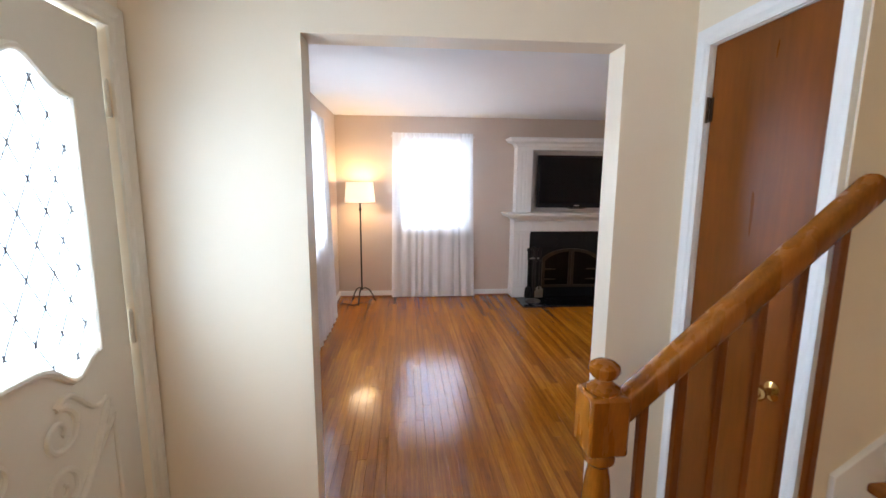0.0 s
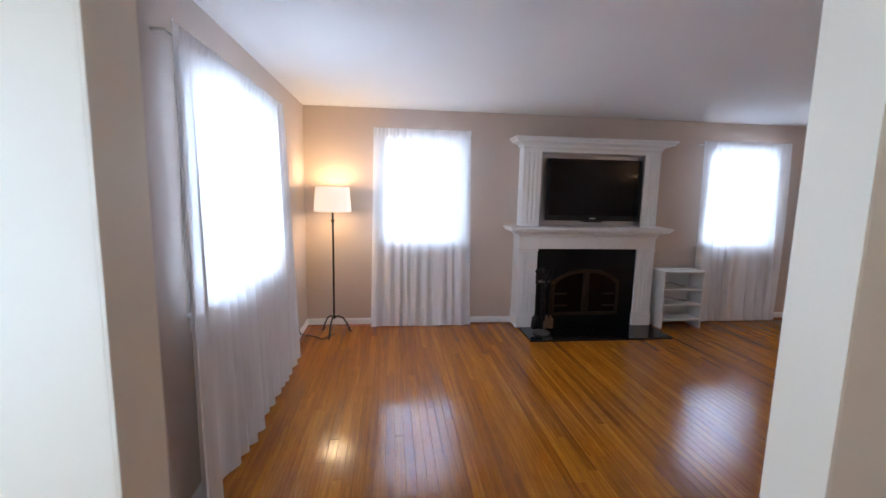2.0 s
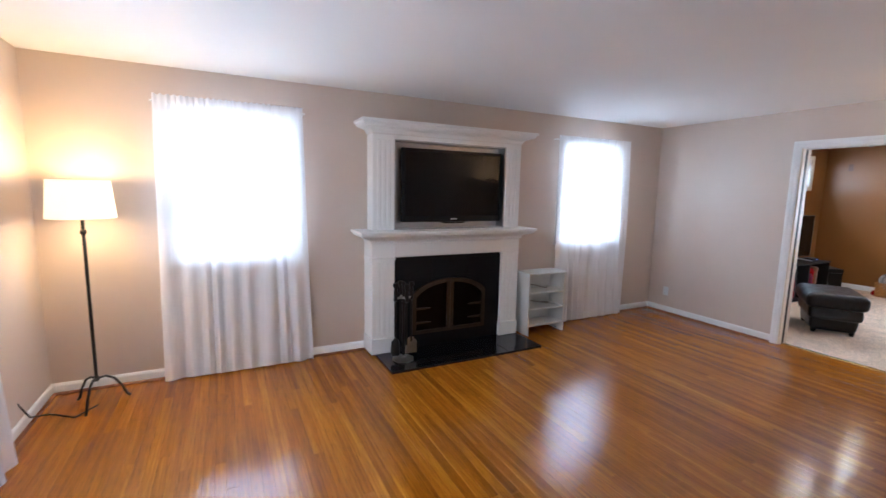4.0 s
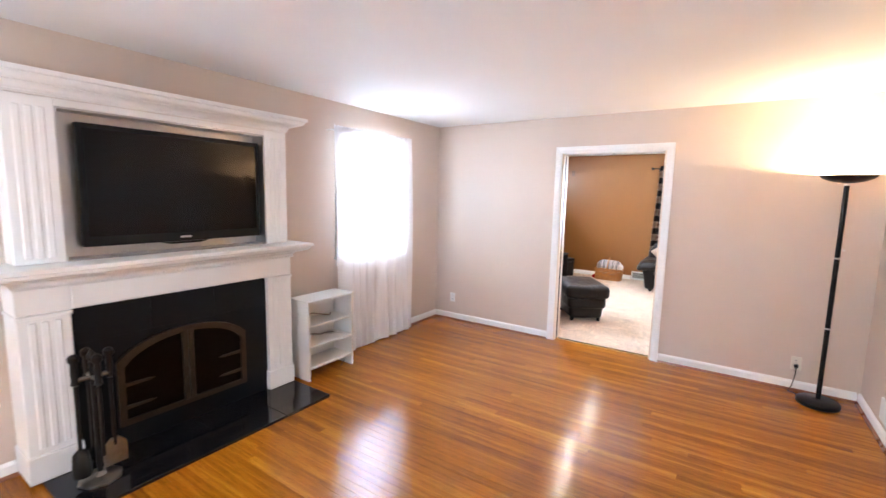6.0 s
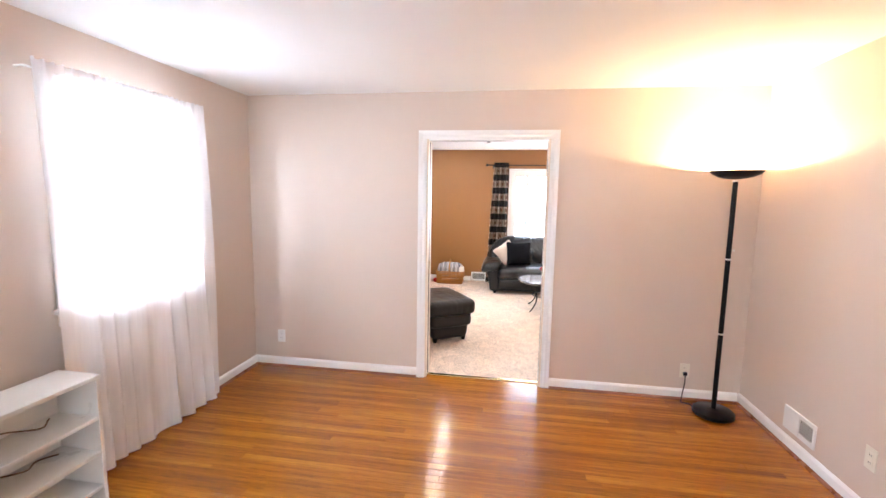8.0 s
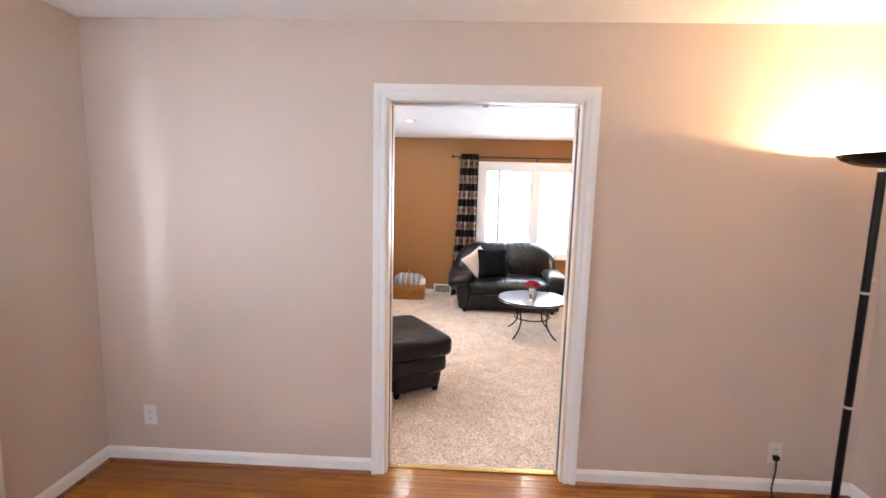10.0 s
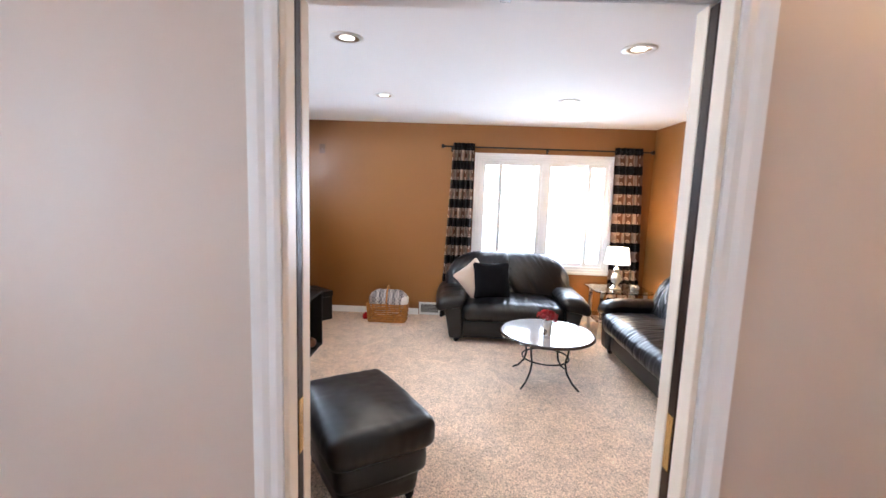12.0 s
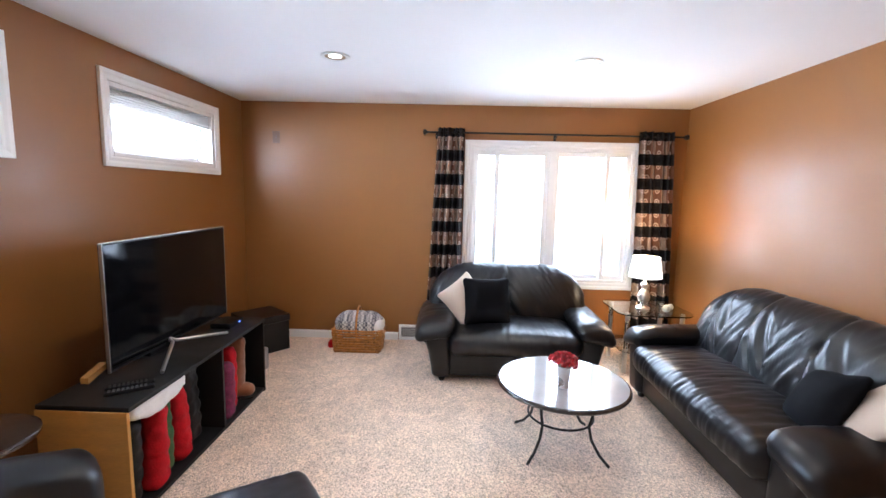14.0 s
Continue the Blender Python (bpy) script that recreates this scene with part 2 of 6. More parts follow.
# ---- mesh helpers ----
def box(bm, x0, x1, y0, y1, z0, z1, bevel=0.0, seg=1):
    r = bmesh.ops.create_cube(bm, size=1)
    vs = r["verts"]
    for v in vs:
        v.co = Vector((x0 + (v.co.x + 0.5) * (x1 - x0), y0 + (v.co.y + 0.5) * (y1 - y0), z0 + (v.co.z + 0.5) * (z1 - z0)))
    if bevel:
        es = list({e for v in vs for e in v.link_edges})
        bmesh.ops.bevel(bm, geom=es, offset=bevel, segments=seg, affect="EDGES", profile=0.5)
    return bm


def boxbm(*a, **k):
    return box(bmesh.new(), *a, **k)


def tube(bm, pts, r, seg=10, r1=None):
    """A round bar along points; r1: its radius at the far end."""
    pts = [Vector(p) for p in pts]
    rings = []
    for i, p in enumerate(pts):
        d = (pts[min(i + 1, len(pts) - 1)] - pts[max(i - 1, 0)]).normalized()
        a = d.orthogonal().normalized() if i == 0 else (rings[-1][1] - d * rings[-1][1].dot(d)).normalized()
        b = d.cross(a)
        rad = r if r1 is None else r + (r1 - r) * i / (len(pts) - 1)
        rings.append(([bm.verts.new(p + rad * (math.cos(2 * math.pi * k / seg) * a + math.sin(2 * math.pi * k / seg) * b)) for k in range(seg)], a))
    for (u, _), (v, _) in zip(rings, rings[1:]):
        for k in range(seg):
            bm.faces.new((u[k], u[(k + 1) % seg], v[(k + 1) % seg], v[k]))
    bm.faces.new(rings[0][0][::-1])
    bm.faces.new(rings[-1][0])
    return bm


def lathe(bm, profile, seg=28, at=(0, 0, 0), sx=1.0, sy=1.0):
    """Turned shape from (radius, height) pairs."""
    rings = []
    for r, z in profile:
        rings.append([bm.verts.new((at[0] + sx * max(r, 1e-4) * math.cos(2 * math.pi * k / seg), at[1] + sy * max(r, 1e-4) * math.sin(2 * math.pi * k / seg), at[2] + z)) for k in range(seg)])
    for u, v in zip(rings, rings[1:]):
        for k in range(seg):
            bm.faces.new((u[k], u[(k + 1) % seg], v[(k + 1) % seg], v[k]))
    bm.faces.new(rings[0][::-1])
    bm.faces.new(rings[-1])
    return bm


def prism(bm, outline, axis, a, b):
    """A flat outline pushed from a to b along an axis. outline: pairs in the two other axes, in order."""
    def at(u, v, w):
        return {"x": (w, u, v), "y": (u, w, v), "z": (u, v, w)}[axis]
    lo = [bm.verts.new(at(u, v, a)) for u, v in outline]
    hi = [bm.verts.new(at(u, v, b)) for u, v in outline]
    n = len(outline)
    for k in range(n):
        bm.faces.new((lo[k], lo[(k + 1) % n], hi[(k + 1) % n], hi[k]))
    bm.faces.new(lo[::-1])
    bm.faces.new(hi)
    bmesh.ops.recalc_face_normals(bm, faces=bm.faces[:])
    return bm


def soft(w, d, h, r, n=(14, 10, 6), puff=0.0, wrinkle=0.0, freq=7.0, seed=0.0, shape=None):
    """A stuffed box, base at z 0, centred in x and y: rounded edges, bulging faces, wrinkles."""
    bm = bmesh.new()
    grid = {}

    def vert(i, j, k):
        key = (i, j, k)
        if key not in grid:
            p = Vector(((i / n[0] - 0.5) * w, (j / n[1] - 0.5) * d, (k / n[2] - 0.5) * h))
            q = Vector((max(-w / 2 + r, min(w / 2 - r, p.x)), max(-d / 2 + r, min(d / 2 - r, p.y)), max(-h / 2 + r, min(h / 2 - r, p.z))))
            off = p - q
            if off.length > 1e-6:
                s = max(abs(off.x), abs(off.y), abs(off.z))
                p = q + off.normalized() * s
            u, v, t = 2 * p.x / w, 2 * p.y / d, 2 * p.z / h
            p += Vector((u * max(0, 1 - v * v) * max(0, 1 - t * t), v * max(0, 1 - u * u) * max(0, 1 - t * t), t * max(0, 1 - u * u) * max(0, 1 - v * v))) * puff
            grid[key] = bm.verts.new(p + Vector((0, 0, h / 2)))
        return grid[key]
    for a, b, c in ((0, 1, 2), (1, 2, 0), (2, 0, 1)):
        for i in range(n[a]):
            for j in range(n[b]):
                for side in (0, n[c]):
                    q = []
                    for di, dj in ((0, 0), (1, 0), (1, 1), (0, 1)):
                        t = [0, 0, 0]
                        t[a], t[b], t[c] = i + di, j + dj, side
                        q.append(vert(*t))
                    bm.faces.new(q if side else q[::-1])
    if shape:
        for v in bm.verts:
            v.co = Vector(shape(v.co.x, v.co.y, v.co.z))
    bm.normal_update()
    if wrinkle:
        for v in bm.verts:
            p = v.co * freq + Vector((seed, seed * 1.7, 0))
            v.co += v.normal * wrinkle * (noise.noise(p) + 0.5 * noise.noise(p * 2.3))
    return bm


def part(name, bm, material, parent=None, label="", smooth=False, m=None):
    """Links a bmesh as one mesh object, under a thing or a part."""
    if m is not None:
        bmesh.ops.transform(bm, matrix=m, verts=bm.verts)
    me = bpy.data.meshes.new(name)
    bm.to_mesh(me)
    bm.free()
    if material:
        me.materials.append(material)
    if smooth:
        me.shade_smooth()
        me.set_sharp_from_angle(angle=radians(42))
    ob = new(name, me)
    if parent is not None:
        ob.parent = parent
    if label:
        tagged(ob, label)
    return ob


def thing(name, label, category, at=(0, 0, 0), turn=0.0, group="", kind=""):
    ob = new(name)
    ob.matrix_world = pose(*at, 0, 0, turn)
    ob.empty_display_size = 0.1
    return tagged(ob, label, category, group, kind)


def setting(name, bm, material, label, category, smooth=False):
    ob = part(name, bm, material, None, "", smooth)
    return tagged(ob, label, category, "", "structure")


def wall(name, axis, a, b, u0, u1, z0, z1, holes, material, label):
    """A wall from a to b along its thin axis, u0 to u1 along its run, with openings (u0, u1, z0, z1) through it."""
    bm = bmesh.new()
    us = sorted({u0, u1, *[h[0] for h in holes], *[h[1] for h in holes]})
    for p, q in zip(us, us[1:]):
        cuts = sorted((h[2], h[3]) for h in holes if h[0] <= p and h[1] >= q)
        z = z0
        for lo, hi in [*cuts, (z1, z1)]:
            if lo > z:
                box(bm, *((a, b, p, q) if axis == "x" else (p, q, a, b)), z, lo)
            z = max(z, hi)
    bmesh.ops.remove_doubles(bm, verts=bm.verts[:], dist=1e-5)
    return setting(name, bm, material, label, "wall")


# ---- large structure ----
H1, H2 = 2.42, 2.435
WX, EX, NY, SY = -0.945, 5.45, 5.66, 1.55
FX0, FX1, FS, FN = 5.60, 9.95, 1.23, 5.69

setting("subfloor", boxbm(-1.3, 5.53, -2.0, 5.9, -0.12, -0.02), JOINT, "dark subfloor under the oak boards", "floor")
setting("ceiling_living", boxbm(-1.2, 5.60, 1.43, 5.9, H1, H1 + 0.12), CEIL, "smooth white painted living room ceiling", "ceiling")
setting("ceiling_foyer", boxbm(-1.3, 3.2, -2.0, 1.43, H1, H1 + 0.12), CEIL, "white painted entrance hall ceiling", "ceiling")
setting("ceiling_family", boxbm(5.60, 10.2, 1.0, 5.95, H2, H2 + 0.12), CEIL, "white painted family room ceiling", "ceiling")
setting("carpet", boxbm(5.53, 10.0, 1.2, 5.75, -0.12, 0.004), CARPET, "beige cut pile carpet over the whole family room", "carpet")

WIN1 = (-0.12, 0.79, 0.96, 2.10)
WIN2 = (3.78, 4.66, 0.96, 2.10)
WINW = (2.92, 4.30, 0.96, 2.10)
wall("wall_north", "y", NY, NY + 0.18, -1.2, 5.60, 0, H1, [WIN1, WIN2], LIVING, "pinkish beige painted wall with two windows")
wall("wall_west", "x", WX - 0.18, WX, SY, NY, 0, H1, [WINW], LIVING, "pinkish beige painted wall with one wide window")
OPEN = (-0.403, 0.781, 0, 2.081)
wall("wall_south", "y", 1.465, SY - 0.02, -1.2, EX, 0, H1, [OPEN], LIVING, "pinkish beige painted wall with a plain opening")
wall("wall_foyer_north", "y", 1.40, 1.465, -1.2, 3.2, 0, H1, [OPEN], FOYER, "cream painted hall wall with a plain opening")
DOOR = (3.065, 4.06, 0, 2.045)
wall("wall_east", "x", EX, 5.515, 1.40, NY, 0, H1, [DOOR], LIVING, "pinkish beige painted wall with a cased doorway")
wall("wall_family_west", "x", 5.535, FX0, 1.05, 5.9, 0, H2, [DOOR], CARAMEL, "caramel brown painted wall with a doorway")
FWIN = (1.73, 3.36, 0.68, 2.03)
wall("wall_family_east", "x", FX1, FX1 + 0.18, 1.05, 5.9, 0, H2, [FWIN], CARAMEL, "caramel brown painted wall with a wide window")
HW1 = (8.225, 9.42, 1.745, 2.205)
HW2 = (6.345, 7.54, 1.745, 2.205)
wall("wall_family_north", "y", FN, FN + 0.18, FX0, FX1, 0, H2, [HW1, HW2], CARAMEL, "caramel brown painted wall with two high windows")
wall("wall_family_south", "y", FS - 0.18, FS, FX0, FX1, 0, H2, [], CARAMEL, "caramel brown painted plain wall")
FDOOR = (0.40, 1.330, 0, 2.06)
wall("wall_foyer_west", "x", -1.165, -0.985, -2.0, 1.40, 0, H1, [FDOOR], FOYER, "cream painted wall round the front door")
CDOOR = (0.812, 1.322, 0, 2.067)
wall("wall_foyer_east", "x", 1.05, 1.15, 0.76, 1.40, 0, H1, [CDOOR], FOYER, "cream painted wall round the closet door")
wall("wall_stair_north", "y", 0.76, 0.82, 1.15, 3.2, 0, 3.6, [], FOYER, "cream painted wall beside the stairs")
wall("wall_foyer_south", "y", -2.1, -2.0, -1.24, 3.2, 0, H1, [], FOYER, "cream painted hall wall")
wall("wall_stair_east", "x", 3.2, 3.3, -2.1, 1.43, 0, 3.6, [], FOYER, "cream painted wall at the stair head")
wall("wall_closet_back", "x", 1.7, 1.76, 0.82, 1.43, 0, H1, [], FOYER, "cream painted closet back wall")


# ---- trim ----
def baseboard(axis, at, u0, u1, out, shoe=True, h=0.085):
    """A white board along a wall face; out: +1 or -1, the way it stands off the wall."""
    t = 0.014
    prof = [(0, 0), (t * out, 0), (t * out, h - 0.018), (0.006 * out, h), (0, h)]
    pts = [(at + p, z) for p, z in prof]
    bm = bmesh.new()
    if axis == "y":
        prism(bm, [(p, z) for p, z in pts], "x", u0, u1)
    else:
        prism(bm, [(p, z) for p, z in pts], "y", u0, u1)
    setting("baseboard", bm, TRIM, "white painted wooden baseboard", "baseboard")
    if shoe:
        bm = bmesh.new()
        a = at + out * t
        prof = [(a, 0), (a + out * 0.016, 0), (a + out * 0.013, 0.010), (a, 0.018)]
        prism(bm, prof, "x" if axis == "y" else "y", u0, u1)
        setting("shoe_moulding", bm, SHOE, "brown stained oak shoe moulding", "trim")


baseboard("y", NY, WX, 1.40, -1)
baseboard("y", NY, 3.64, EX, -1)
baseboard("x", WX, SY, NY, 1)
baseboard("x", EX, SY, 2.995, -1)
baseboard("x", EX, 4.13, NY, -1)
baseboard("y", SY - 0.02, 0.775, EX, 1)
baseboard("y", SY - 0.02, WX, -0.395, 1)
baseboard("x", FX1, FS, 3.79, -1, False)
baseboard("x", FX1, 4.08, FN, -1, False)
baseboard("y", FN, FX0, FX1, -1, False)
baseboard("y", FS, FX0, FX1, 1, False)
baseboard("y", 1.40, -0.985, -0.403, -1, False)
baseboard("y", 1.40, 0.775, 1.05, -1, False)


def casing(name, axis, at, out, u0, u1, z0, z1, w=0.068, sill=False, material=TRIM, label="white painted moulded casing"):
    """Moulded boards round an opening, mitred at the corners."""
    bm = bmesh.new()
    steps = [(0.0, 0.010), (0.012, 0.014), (0.030, 0.012), (0.045, 0.018), (w, 0.020)]
    corners = [(u0, z0, -1, 0), (u0, z1, -1, 1), (u1, z1, 1, 1), (u1, z0, 1, 0)]
    if sill:
        corners = [(u0, z0, -1, -1), (u0, z1, -1, 1), (u1, z1, 1, 1), (u1, z0, 1, -1)]
    rows = []
    for u, z, su, sz in corners:
        row = []
        for off, dep in [(0, 0.0)] + steps + [(w, 0.0)]:
            q = (u + su * off, z + sz * off)
            row.append(bm.verts.new((at + out * dep, q[0], q[1]) if axis == "x" else (q[0], at + out * dep, q[1])))
        rows.append(row)
    pairs = list(zip(rows, rows[1:])) + ([(rows[-1], rows[0])] if sill else [])
    for p, q in pairs:
        for k in range(len(p) - 1):
            bm.faces.new((p[k], p[k + 1], q[k + 1], q[k]))
    if not sill:
        bm.faces.new(rows[0])
        bm.faces.new(rows[-1])
    bmesh.ops.recalc_face_normals(bm, faces=bm.faces[:])
    return setting(name, bm, material, label, "trim")


def lining(name, axis, a, b, u0, u1, z0, z1, t=0.016, floor_open=True, material=TRIM):
    """Boards that line the thickness of an opening."""
    bm = bmesh.new()
    def bx(p, q, r, s):
        box(bm, *((a, b, p, q) if axis == "x" else (p, q, a, b)), r, s)
    bx(u0, u0 + t, z0, z1)
    bx(u1 - t, u1, z0, z1)
    bx(u0 + t, u1 - t, z1 - t, z1)
    if not floor_open:
        bx(u0 + t, u1 - t, z0, z0 + t)
    return setting(name, bm, material, "white painted jamb boards", "trim")


lining("opening_jamb", "y", 1.4005, 1.5295, *OPEN, t=0.006, material=FOYER)
casing("door_casing", "x", EX, -1, 3.065, 4.06, 0, 2.045)
casing("door_casing", "x", FX0, 1, 3.065, 4.06, 0, 2.045)
# pocket door jambs: boards either side of a dark slot
for u0, u1, s in ((3.065, 3.080, 1), (4.045, 4.06, -1)):
    for a, b in ((EX - 0.002, 5.503), (5.548, FX0 + 0.002)):
        setting("pocket_jamb", boxbm(a, b, u0, u1, 0, 2.045, 0.002), JAMBPAINT, "cream painted pocket door jamb", "trim")
    pd = tagged(part("pocket_door_edge", boxbm(5.506, 5.545, u0 - 0.03 * (s > 0), u1 + 0.03 * (s < 0), 0.01, 2.03, 0.003), WALNUT), "dark wooden edge of a door slid into the wall", "door", "", "structure")
    face = u1 if s > 0 else u0
    lo, hi = sorted((face, face + s * 0.002))
    part("latch_plate", boxbm(5.511, 5.540, lo, hi, 0.88, 1.03, 0.0006), BRASS, pd, "brass latch plate")
setting("pocket_head", boxbm(EX - 0.002, 5.503, 3.080, 4.045, 2.037, 2.045), TRIM, "white painted head jamb board", "trim")
setting("pocket_head", boxbm(5.548, FX0 + 0.002, 3.080, 4.045, 2.037, 2.045), TRIM, "white painted head jamb board", "trim")
setting("door_track", boxbm(5.508, 5.543, 3.05, 4.07, 2.039, 2.05), SILVER, "metal sliding door track overhead", "trim")
setting("track_stop", boxbm(5.508, 5.530, 3.545, 3.572, 2.022, 2.039, 0.002), SILVER, "small metal stop on the door track", "trim")
setting("threshold", boxbm(5.50, 5.54, 3.08, 4.045, -0.01, 0.010, 0.004), BRASS, "thin metal strip between oak and carpet", "trim")


# ---- windows ----
def window(name, axis, inner, out, u0, u1, z0, z1, label, split="h", sill=True, cas=True):
    """A window in a wall whose room face lies at inner; out: +1 or -1, the way outdoors."""
    root = thing(name, label, "window", kind="structure")
    def bx(bm, d0, d1, p, q, r, s, bev=0.003):
        lo, hi = sorted((inner + out * d0, inner + out * d1))
        box(bm, *((lo, hi, p, q) if axis == "x" else (p, q, lo, hi)), r, s, bev)
        return bm
    t = 0.03
    bm = bmesh.new()
    bx(bm, 0.0, 0.16, u0, u0 + t, z0, z1)
    bx(bm, 0.0, 0.16, u1 - t, u1, z0, z1)
    bx(bm, 0.0, 0.16, u0 + t, u1 - t, z1 - t, z1)
    bx(bm, 0.0, 0.16, u0 + t, u1 - t, z0, z0 + t)
    part("window_frame", bm, TRIM, root, "white painted frame")
    if split == "h":
        zm = (z0 + z1) / 2
        sashes = [(u0 + t, u1 - t, z0 + t, zm + 0.02, 0.06), (u0 + t, u1 - t, zm - 0.02, z1 - t, 0.10)]
    elif split == "v":
        um = (u0 + u1) / 2
        sashes = []
        for p, q in ((u0 + t, um - 0.035), (um + 0.035, u1 - t)):
            c = p + (q - p) * (0.69 if p > um else 0.30)
            sashes += [(p, c + 0.022, z0 + t, z1 - t, 0.022), (c - 0.022, q, z0 + t, z1 - t, 0.055)]
        part("mullion", bx(bmesh.new(), 0.01, 0.15, um - 0.035, um + 0.035, z0 + t, z1 - t), TRIM, root)
    else:
        c = u0 + t + (u1 - u0 - 2 * t) * 0.88
        sashes = [(u0 + t, c + 0.02, z0 + t, z1 - t, 0.06), (c - 0.02, u1 - t, z0 + t, z1 - t, 0.10)]
    for p, q, r, s, d in sashes:
        w = 0.045 if split == "v" else 0.030
        bm = bmesh.new()
        bx(bm, d, d + 0.03, p, p + w, r, s)
        bx(bm, d, d + 0.03, q - w, q, r, s)
        bx(bm, d, d + 0.03, p + w, q - w, s - w, s)
        bx(bm, d, d + 0.03, p + w, q - w, r, r + w)
        sash = part("sash", bm, TRIM, root)
        pane = part("pane", bx(bmesh.new(), d + 0.012, d + 0.016, p + w, q - w, r + w, s - w, 0), PANE, sash, "clear glass pane")
        pane.visible_shadow = False
    if sill:
        bm = bmesh.new()
        bx(bm, -0.045, 0.02, u0 - 0.08, u1 + 0.08, z0 - 0.022, z0 + 0.004, 0.006)
        part("window_sill", bm, TRIM, root, "white painted projecting sill")
        part("apron", bx(bmesh.new(), -0.014, 0.0, u0 - 0.06, u1 + 0.06, z0 - 0.09, z0 - 0.022), TRIM, root)
    return root


window("window_1", "y", NY, 1, *WIN1, "white double hung window behind voile curtains")
window("window_2", "y", NY, 1, *WIN2, "white double hung window behind voile curtains")
window("window_3", "x", WX, -1, *WINW, "wide white window behind voile curtains")
casing("window_casing", "y", NY, -1, *WIN1, w=0.06)
casing("window_casing", "y", NY, -1, *WIN2, w=0.06)
casing("window_casing", "x", WX, 1, *WINW, w=0.06)
window("window_4", "x", FX1, 1, *FWIN, "wide white sliding window over the loveseat", "v", False)
casing("window_casing", "x", FX1, -1, *FWIN, w=0.068, sill=True)
for hw, nm in ((HW1, "window_5"), (HW2, "window_6")):
    window(nm, "y", FN, 1, *hw, "high white slider window with a raised blind", "one", False)
    casing("window_casing", "y", FN, -1, *hw, w=0.066, sill=True)


def voile(label, axis, at, u0, u1, z0, z1, flare, folds, seed, out):
    """A gathered curtain panel with a ruffled head, hanging from a rod."""
    root = thing("voile_curtain", label, "curtain")
    bm = bmesh.new()
    nu, nz = folds * 10, 26
    rows = []
    for j in range(nz + 1):
        f = j / nz
        z = z1 - f * (z1 - z0)
        row = []
        for i in range(nu + 1):
            g = i / nu
            a, b = u0 - flare[0] * f, u1 + flare[1] * f
            ph = noise.noise(Vector((g * folds * 0.55 + seed, 0.4 * f, seed)))
            amp = (0.008 + 0.030 * f ** 0.7) * (0.65 + 0.7 * abs(noise.noise(Vector((g * 4 + seed, seed, 0)))) * 2)
            d = amp * math.sin(2 * math.pi * (folds * g + 0.9 * ph)) + 0.012 * ph
            if z > z1 - 0.075:
                d = 0.010 * math.sin(2 * math.pi * folds * 3 * g + 3 * ph) + 0.004
            zz = z + (0.006 * math.sin(2 * math.pi * folds * 2.7 * g) if j == 0 else 0) + (0.010 * math.sin(2 * math.pi * (folds * g + 0.9 * ph)) if j == nz else 0)
            u = a + (b - a) * g
            w = at + out * (0.012 + d + 0.02 * f)
            row.append(bm.verts.new((w, u, zz) if axis == "x" else (u, w, zz)))
        rows.append(row)
    for p, q in zip(rows, rows[1:]):
        for i in range(nu):
            bm.faces.new((p[i], p[i + 1], q[i + 1], q[i]))
    part("cloth", bm, SHEER, root, "sheer white voile", True)
    bm = bmesh.new()
    e0, e1 = u0 - 0.015, u1 + 0.015
    zr = z1 - 0.045
    wall_at = at - out * 0.052
    tube(bm, [(at, e0, zr), (at, e1, zr)] if axis == "x" else [(e0, at, zr), (e1, at, zr)], 0.006)
    part("rod", bm, TRIM, root, "white curtain rod")
    for e in (e0, e1):
        bm = bmesh.new()
        tube(bm, [(wall_at, e, zr), (at, e, zr)] if axis == "x" else [(e, wall_at, zr), (e, at, zr)], 0.006)
        part("bracket", bm, TRIM, root)
    return root


voile("sheer white voile curtains in front of the window", "y", NY - 0.06, -0.20, 0.860, 0.012, 2.205, (0.03, 0.05), 9, 1.3, -1)
voile("sheer white voile curtains hanging beside the bookcase", "y", NY - 0.06, 3.64, 4.78, 0.012, 2.195, (0.0, 0.05), 9, 7.9, -1)
voile("sheer white voile curtains over the wide window", "x", WX + 0.06, 2.68, 4.46, 0.012, 2.195, (0.0, 0.22), 13, 4.1, 1)


